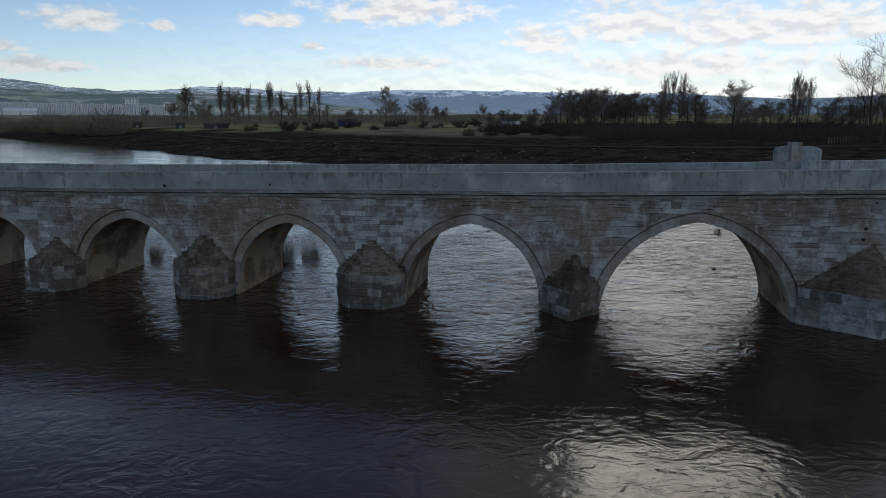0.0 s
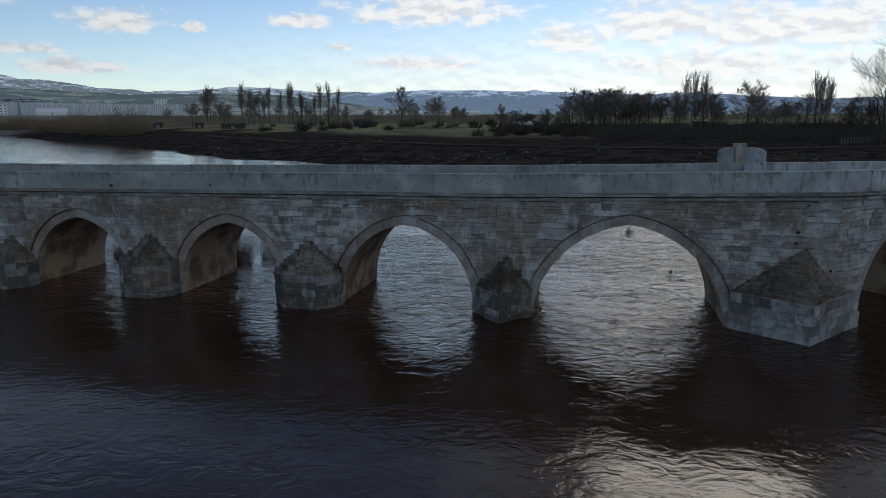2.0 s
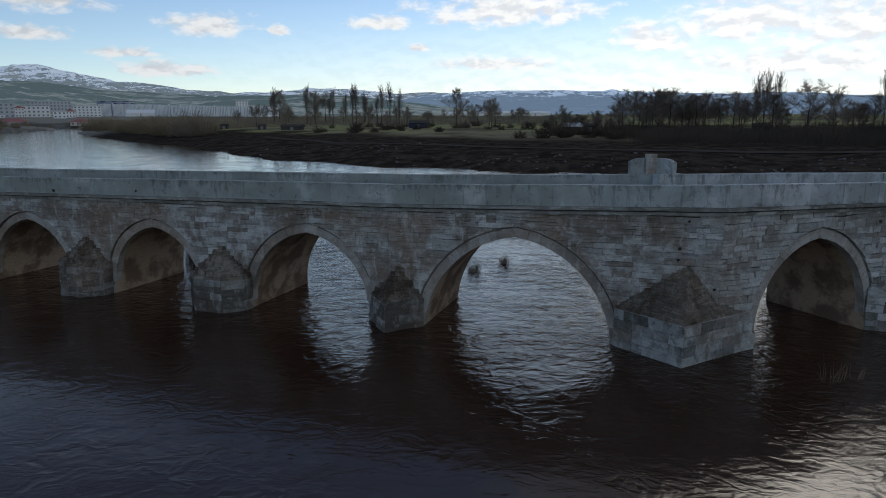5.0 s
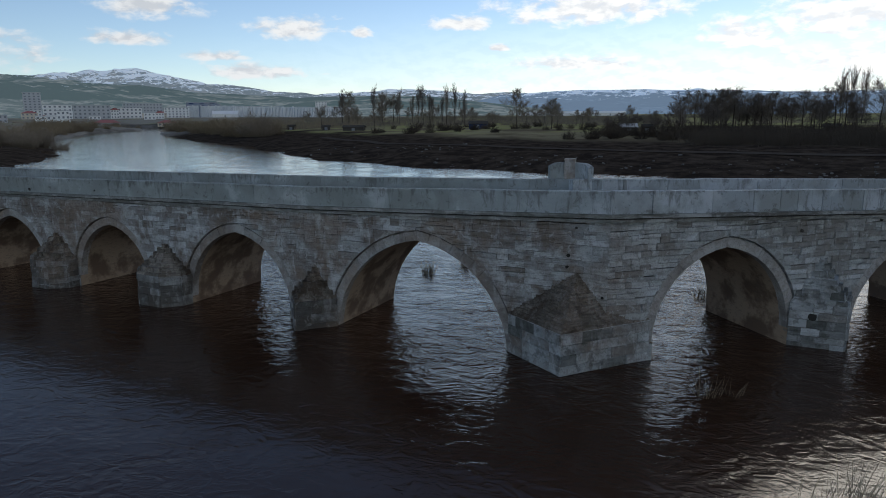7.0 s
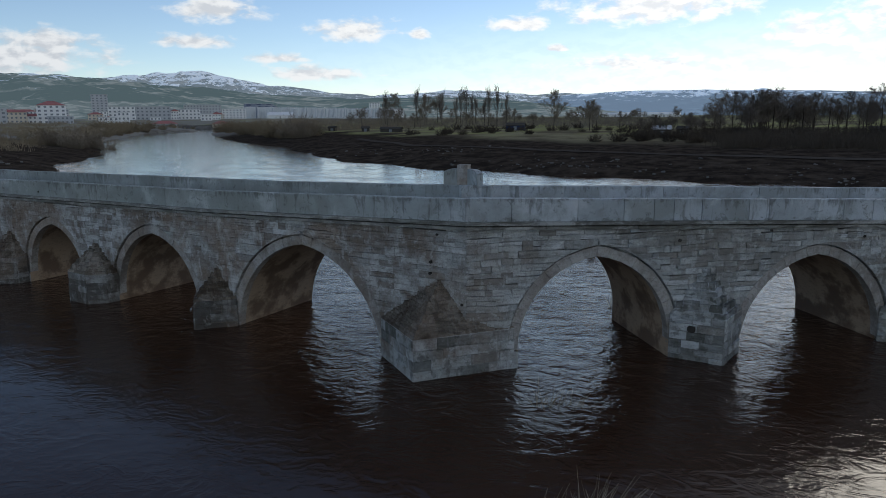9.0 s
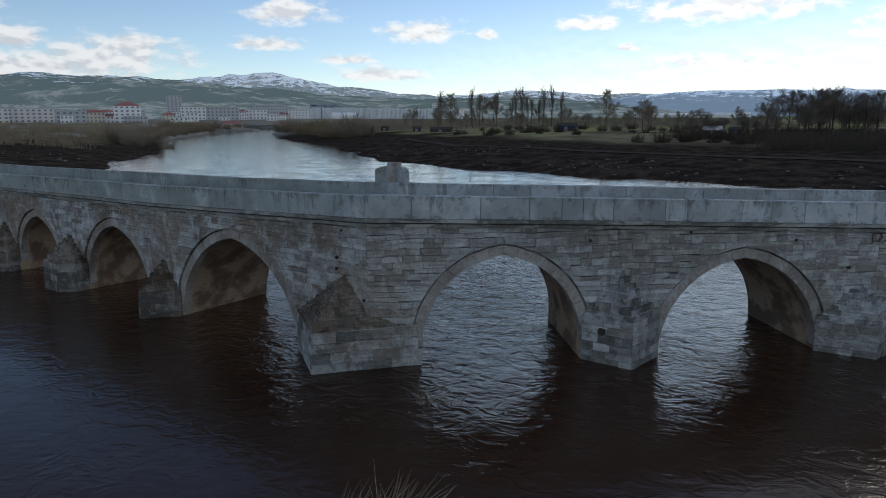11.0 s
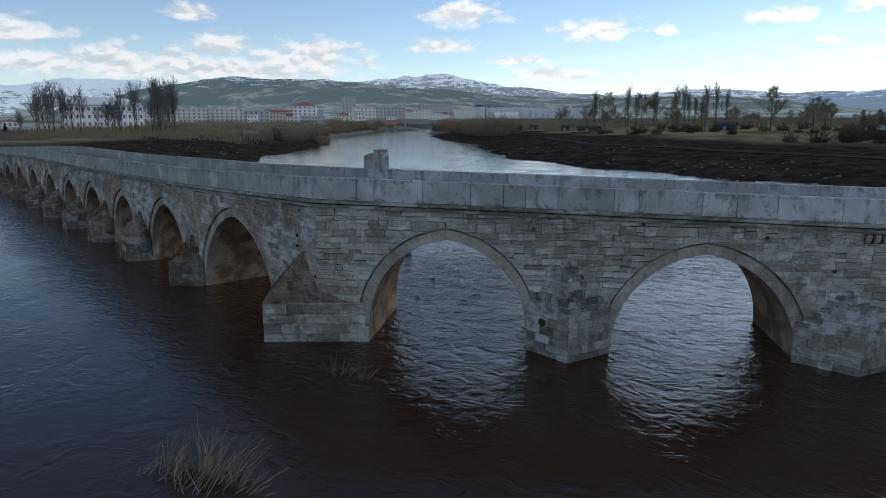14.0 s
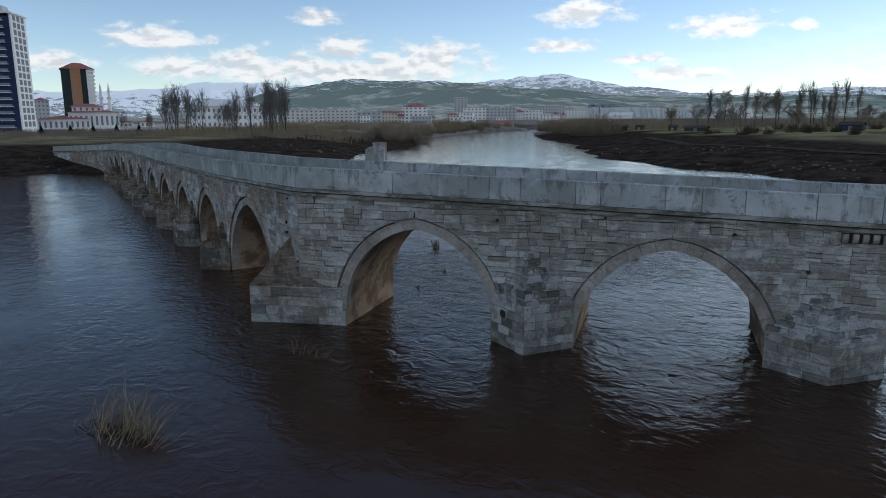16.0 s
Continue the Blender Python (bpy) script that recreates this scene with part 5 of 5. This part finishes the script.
# ---- rubble strewn over the banks ----
def rubble(n, spots, label):
    rnd = random.Random(n)
    s = Solid()
    for i in range(n):
        cx, cy, sx, sy = rnd.choice(spots)
        x, y = rnd.gauss(cx, sx), rnd.gauss(cy, sy)
        z = ground_z(x, y)
        if z < 0.15:
            continue
        k = 0.05 + 0.3 * rnd.random() ** 3
        m = pose(x, y, z, rnd.uniform(-20, 20), rnd.uniform(-20, 20), rnd.uniform(0, 180))
        s.box(-k, k, -k * 0.6, k * 0.6, -0.1, k * 0.6, m)
    s.ob("rubble", RUBBLE, label=label, category="rubble", kind="stuff")


rubble(260, [(30, 122, 14, 4), (5, 126, 10, 4), (55, 112, 8, 4), (-30, 150, 14, 6)], "pale stones strewn over the far bank")
rubble(120, [(-92, 112, 5, 5), (-110, 100, 14, 8), (-90, 45, 10, 6)], "pale stones on the near bank")
lot = Solid()
for i in range(9):
    for j in range(9):
        x, y = -520 + 32 * i, 92 + 15 * j
        lot.v.append((x, y, ground_z(x, y) + 0.25))
lot.f = [(j + 9 * i, j + 9 * i + 9, j + 9 * i + 10, j + 9 * i + 1) for i in range(8) for j in range(8)]
lot.m = [0] * 64
lot.ob("pavement", LOT, label="pale paved forecourt beside the mosque", category="pavement", kind="structure")


# ---- reeds standing in the water ----
def reeds(x, y, size, stems, seed, lean, wide, mat):
    """Stems that rise from one foot, each with a slight droop; lean is how far they have been pushed over by the current."""
    rnd = random.Random(seed)
    s = Solid()
    for k in range(stems):
        a, rr = rnd.uniform(0, math.tau), size * 0.5 * math.sqrt(rnd.random())
        p = Vector((x + math.cos(a) * rr * wide, y + math.sin(a) * rr * wide * 0.6, -0.1))
        ln = size * rnd.uniform(0.35, 1.0)
        push = rnd.gauss(lean, 0.2 + 0.35 * lean)
        d = Vector((push * 0.75 + rnd.gauss(0, 0.12), push * 0.66 + rnd.gauss(0, 0.12), 1)).normalized()
        e = (d + Vector((push * 0.2 + rnd.gauss(0, 0.1), push * 0.17 + rnd.gauss(0, 0.1), -0.06))).normalized()
        path = [p, p + d * ln * 0.6, p + d * ln * 0.6 + e * ln * 0.4]
        s.tube(path, [0.010, 0.008, 0.002], 3)
    return s.ob("reed_clump", mat, label="dry straw-coloured reeds standing in brown water", category="reeds", group="reeds in the river")


for i, (x, y, size, stems) in enumerate([(-18.2, 42, 1.2, 110), (-9.9, 41, 1.9, 220), (-8.3, 42, 1.7, 120), (16, 39, 0.35, 30), (21, 51, 0.7, 60), (24, 39, 1.1, 60), (18, 35.4, 0.35, 20), (8.3, 41, 1.0, 90), (10, 43.5, 0.8, 80), (16.6, 52.0, 0.9, 50)]):
    reeds(x, y, size, stems, 90 + i, 0.08, 0.75, BROWNREED)
for i, (x, y, size, stems, wide, lean) in enumerate([(25.3, 18.7, 1.9, 34, 0.4, 0.28), (25.9, 18.9, 1.7, 40, 0.7, 0.4), (24.5, 18.2, 1.5, 26, 0.7, 0.35), (25.5, 18.4, 1.1, 80, 2.0, 0.5), (24.4, 17.9, 1.0, 26, 1.6, 0.9), (26.6, 18.9, 1.0, 22, 1.4, 1.1), (22.9, 25.6, 1.15, 16, 0.8, 0.3), (23.7, 25.9, 0.85, 12, 0.9, 0.5)]):
    reeds(x, y, size, stems, 120 + i, lean, wide, REED if y < 22 else BROWNREED)
for i, (x, y, size, stems, wide) in enumerate([(25.2, 18.4, 0.35, 150, 4.0), (25.9, 18.6, 0.3, 120, 4.0), (24.6, 18.1, 0.22, 70, 5.0)]):
    reeds(x, y, size, stems, 140 + i, 0.5, wide, BARK)


# ---- buildings ----
def building(name, x, y, wide, deep, tall, floors, bays, wall, label, roof=None, turn=None, glass=None, fins=False):
    """A block with storeys: wall slab bands and recessed window bays on each side that shows."""
    e = tagged(new(name), label, "building")
    a = turn if turn is not None else math.degrees(math.atan2(-(x - 20), y)) if y else 90
    e.matrix_world = pose(x, y, ground_z(x, y) - 0.3, 0, 0, a)
    s = Solid()
    s.box(-wide / 2, wide / 2, 0.0, deep, 0, tall)
    wall_ob = part("wall", s, wall, e)
    fh, bw = tall / floors, wide / bays
    for k in range(bays):
        u = -wide / 2 + wide * (k + 0.5) / bays
        if fins:
            q = Solid()
            q.box(u - bw * 0.5, u + bw * (0.3 if k % 7 == 0 else -0.02), -0.7, 0.0, 0, tall + (1.2 if k % 7 == 0 else 0.2))
            part("fin", q, wall, e)
        for f in range(1 if fins else floors):
            q = Solid()
            if fins:
                q.box(u + bw * 0.0, u + bw * 0.5, -0.06, 0.0, 1.0, tall - 0.8)
            else:
                q.box(u - bw * 0.22, u + bw * 0.22, -0.06, 0.0, f * fh + fh * 0.34, f * fh + fh * 0.80)
            part("window", q, glass or GLASS, e)
    r = Solid()
    if roof == "hip":
        h = deep * 0.22
        r.add([(-wide / 2 - 0.6, -0.6, tall), (wide / 2 + 0.6, -0.6, tall), (wide / 2 + 0.6, deep + 0.6, tall), (-wide / 2 - 0.6, deep + 0.6, tall), (-wide / 2 + deep / 2, deep / 2, tall + h), (wide / 2 - deep / 2, deep / 2, tall + h)],
              [(0, 1, 5, 4), (1, 2, 5), (2, 3, 4, 5), (3, 0, 4), (3, 2, 1, 0)])
        part("roof", r, REDROOF, e)
    else:
        r.box(-wide / 2 - 0.4, wide / 2 + 0.4, -0.4, deep + 0.3, tall, tall + 0.5)
        part("roof", r, GREYWALL, e)
    return e


def long_row():
    """The terrace of long apartment blocks: bays between upright fins."""
    a, b = Vector((-617, 896)), Vector((-283, 707))
    d = (b - a) / 8
    turn = math.degrees(math.atan2(d.y, d.x))
    for i in range(8):
        c = a + d * (i + 0.5)
        building("apartment_block", c.x, c.y, d.length * 0.97, 14, 17.0 - 0.95 * i, 5, 15, WHITE, "long pale apartment block with upright fins", turn=turn, fins=True, glass=RAIL)


long_row()
def balcony_tower():
    """Tall block: glazed front with white balcony slabs, white flank with columns of windows."""
    e = tagged(new("tower_block"), "tall white tower block with dark blue balconies", "building")
    e.matrix_world = pose(-280.3, 70.0, 4.0, 0, 0, 61)
    s = Solid()
    s.box(-30, -0.3, 0.6, 16, 0, 46)
    part("core", s, BLUEGLASS, e)
    q = Solid()
    q.box(-0.3, 0.3, 0.0, 16, 0, 47)
    q.box(-30.4, 0.9, -1.0, 16.6, 46.9, 47.5)
    part("flank", q, WHITE, e)
    for k in range(16):
        z = 2.0 + k * 2.8
        b = Solid()
        b.box(-29, -2.4, -0.9, 0.6, z, z + 0.22)
        slab = part("balcony", b, WHITE, e)
        r = Solid()
        r.box(-29, -2.4, -0.9, -0.86, z + 0.25, z + 1.1)
        part("railing", r, RAIL, slab)
        for y0 in (2.0, 6.5, 11.0):
            w0 = Solid()
            w0.box(0.3, 0.36, y0, y0 + 2.9, z + 0.5, z + 2.6)
            part("window", w0, GLASS, e)
    p = Solid()
    p.box(-12, -4, 5, 11, 47.4, 50.5)
    part("roof_house", p, GREYWALL, e)


def striped_tower():
    e = tagged(new("tower_block"), "tall orange and dark glazed tower with a red roof", "building")
    e.matrix_world = pose(-537.3, 155, 7.5, 0, 0, 78)
    for name, x0, x1, y0, mat in (("glazed_strip", -11, -5.0, 0.3, GREENGLASS), ("orange_strip", -5.0, 2.0, -0.4, ORANGE), ("glazed_strip", 2.0, 6, 0.5, GREENGLASS), ("balcony_strip", 6, 11, 0.2, WHITE)):
        s = Solid()
        s.box(x0, x1, y0, 18, 0, 40 if mat != ORANGE else 42.5)
        strip = part(name, s, mat, e)
        for k in range(13):
            b = Solid()
            if mat == WHITE:
                b.box(x0 + 0.4, x1 + 0.8, -1.0, y0, 1.5 + k * 3, 2.6 + k * 3)
                part("balcony", b, WHITE, strip)
            elif mat == ORANGE:
                b.box(x0 + 1.2, x0 + 2.6, y0 - 0.06, y0, 1.5 + k * 3, 3.0 + k * 3)
                part("window", b, GLASS, strip)
    r = Solid()
    r.add([(-12, -1, 40), (12, -1, 40), (12, 19, 40), (-12, 19, 40), (-3, 9, 45), (3, 9, 45)], [(0, 1, 5, 4), (1, 2, 5), (2, 3, 4, 5), (3, 0, 4), (3, 2, 1, 0)])
    part("roof", r, REDROOF, e)


def mosque():
    """Tiered white public building with red roofs and twin minarets."""
    e = tagged(new("mosque"), "white mosque with tiered red roofs and twin slim minarets", "mosque")
    e.matrix_world = pose(-345, 106, 3.6, 0, 0, 77)
    for name, x0, x1, y0, y1, z0, z1, roof in (("hall", -4, 20, 4, 26, 0, 9.5, 1), ("wing", -18, 6, 0, 14, 0, 6.0, 1), ("lantern", -2, 12, 8, 22, 9.5, 12.5, 1)):
        s = Solid()
        s.box(x0, x1, y0, y1, z0, z1)
        body = part(name, s, WHITE, e)
        r = Solid()
        h = 1.6
        c = ((x0 + x1) / 2, (y0 + y1) / 2)
        r.add([(x0 - 1, y0 - 1, z1), (x1 + 1, y0 - 1, z1), (x1 + 1, y1 + 1, z1), (x0 - 1, y1 + 1, z1), (c[0] - 3, c[1], z1 + h), (c[0] + 3, c[1], z1 + h)], [(0, 1, 5, 4), (1, 2, 5), (2, 3, 4, 5), (3, 0, 4), (3, 2, 1, 0)])
        part("roof", r, REDROOF, body)
        k = int((x1 - x0) / 2.4)
        for i in range(k):
            w0 = Solid()
            u = x0 + (x1 - x0) * (i + 0.5) / k
            w0.box(u - 0.5, u + 0.5, y0 - 0.05, y0, z0 + (z1 - z0) * 0.3, z0 + (z1 - z0) * 0.8)
            part("window", w0, GLASS, body)
    for x, y in ((17, 27), (13, 29)):
        s = Solid()
        s.tube([Vector((x, y, 0)), Vector((x, y, 17)), Vector((x, y, 17.2)), Vector((x, y, 18)), Vector((x, y, 18.2)), Vector((x, y, 22)), Vector((x, y, 26))], [0.95, 0.85, 1.3, 1.3, 0.7, 0.65, 0.03], 10)
        part("minaret", s, WHITE, e)


balcony_tower()
striped_tower()
mosque()
building("tower_block", -642, 149, 12, 12, 20, 6, 4, GREYWALL, "small grey tower block", "hip")
hall = building("hall", -321, 176, 38, 20, 11.5, 3, 14, WHITE, "white hall with a shallow pale domed roof", turn=67)
dome = Solid()
for j in range(6):
    for i in range(20):
        f = math.cos(math.pi / 2 * j / 5.5)
        dome.v.append((19.0 * f * math.cos(math.tau * i / 20), 10 + 12.0 * f * math.sin(math.tau * i / 20), 11.9 + 4.4 * math.sin(math.pi / 2 * j / 5.5)))
dome.f = [(j * 20 + i, j * 20 + (i + 1) % 20, (j + 1) * 20 + (i + 1) % 20, (j + 1) * 20 + i) for j in range(5) for i in range(20)] + [tuple(range(100, 120))]
dome.m = [0] * len(dome.f)
part("dome", dome, WHITE, hall, smooth=True)
for i, (x, y) in enumerate([(-236, 68), (-238, 78), (-239, 86), (-241, 95), (-243, 104)]):
    con = Solid()
    rc = random.Random(70 + i)
    for k in range(260):
        h = rc.random() ** 0.8
        a = rc.uniform(0, math.tau)
        r0 = (1 - h) * 1.5
        p = Vector((x, y, ground_z(x, y) + 0.1 + h * 3.4))
        con.tube([p, p + Vector((math.cos(a) * r0, math.sin(a) * r0, -0.2))], [0.12, 0.03], 3)
    e = tagged(new("conifer"), "small dark green conifer on the bank", "tree", "conifers on the bank")
    part("crown", con, NEEDLE, e)
    tr = Solid()
    tr.tube([Vector((x, y, ground_z(x, y) - 0.2)), Vector((x, y, ground_z(x, y) + 3.4))], [0.12, 0.02], 5)
    part("trunk", tr, BARK, e)
for x, y, wd, tl, fl, wall, roof in ((-492, 323, 32, 11, 4, PALEWALL, None), (-493, 360, 32, 11, 4, PALEWALL, None), (-445, 359, 21, 9, 3, GREYWALL, None), (-460, 423, 21, 15, 5, WHITE, "hip"), (-675, 679, 19, 31, 10, GREYWALL, None),
                                     (-531, 568, 26, 14, 4, WHITE, None), (-510, 590, 34, 14, 4, GREYWALL, None), (-500, 627, 32, 11, 3, WHITE, None), (-599, 779, 48, 19, 5, GREYWALL, None), (-537, 764, 30, 13, 4, WHITE, None)):
    building("apartment_building", x, y, wd, 16, tl, fl, max(4, wd // 4), wall, "pale apartment building at the edge of town", roof)

for x, y, wd, tl, fl in ((-596, 905, 44, 22, 6), (-566, 880, 30, 19, 5)):
    building("office_building", x, y, wd, 16, tl, fl, 3, RAIL, "blue glazed office building behind the terrace", glass=BLUEGLASS)
building("apartment_building", -509, 1133, 20, 14, 26, 7, 4, WHITE, "white block on the rise behind the terrace")
for x, y in ((-367, 136), (-362, 146)):
    building("town_house", x, y, 7, 7, 3.2, 1, 3, WHITE, "white villa with a red hipped roof", "hip")

rh = random.Random(21)
for i in range(58):
    a, r = radians(rh.uniform(-66, -36)), rh.uniform(500, 950)
    x, y = 20 + r * math.sin(a), r * math.cos(a)
    if ground_z(x, y) > 1:
        wd, fl = rh.choice((8, 10, 14, 18)), rh.choice((1, 2, 2, 3, 4))
        building("town_house", x, y, wd, 10, fl * 3.0, fl, max(3, wd // 3), rh.choice((WHITE, WHITE, CREAM, GREYWALL)), "pale house at the edge of town", rh.choice(("hip", None, None)))

# ---- stones of the bridge ----
for L in LINES:
    for a in line_arches(L):
        ring(L, a, -34 < a.c < 30)
facing()
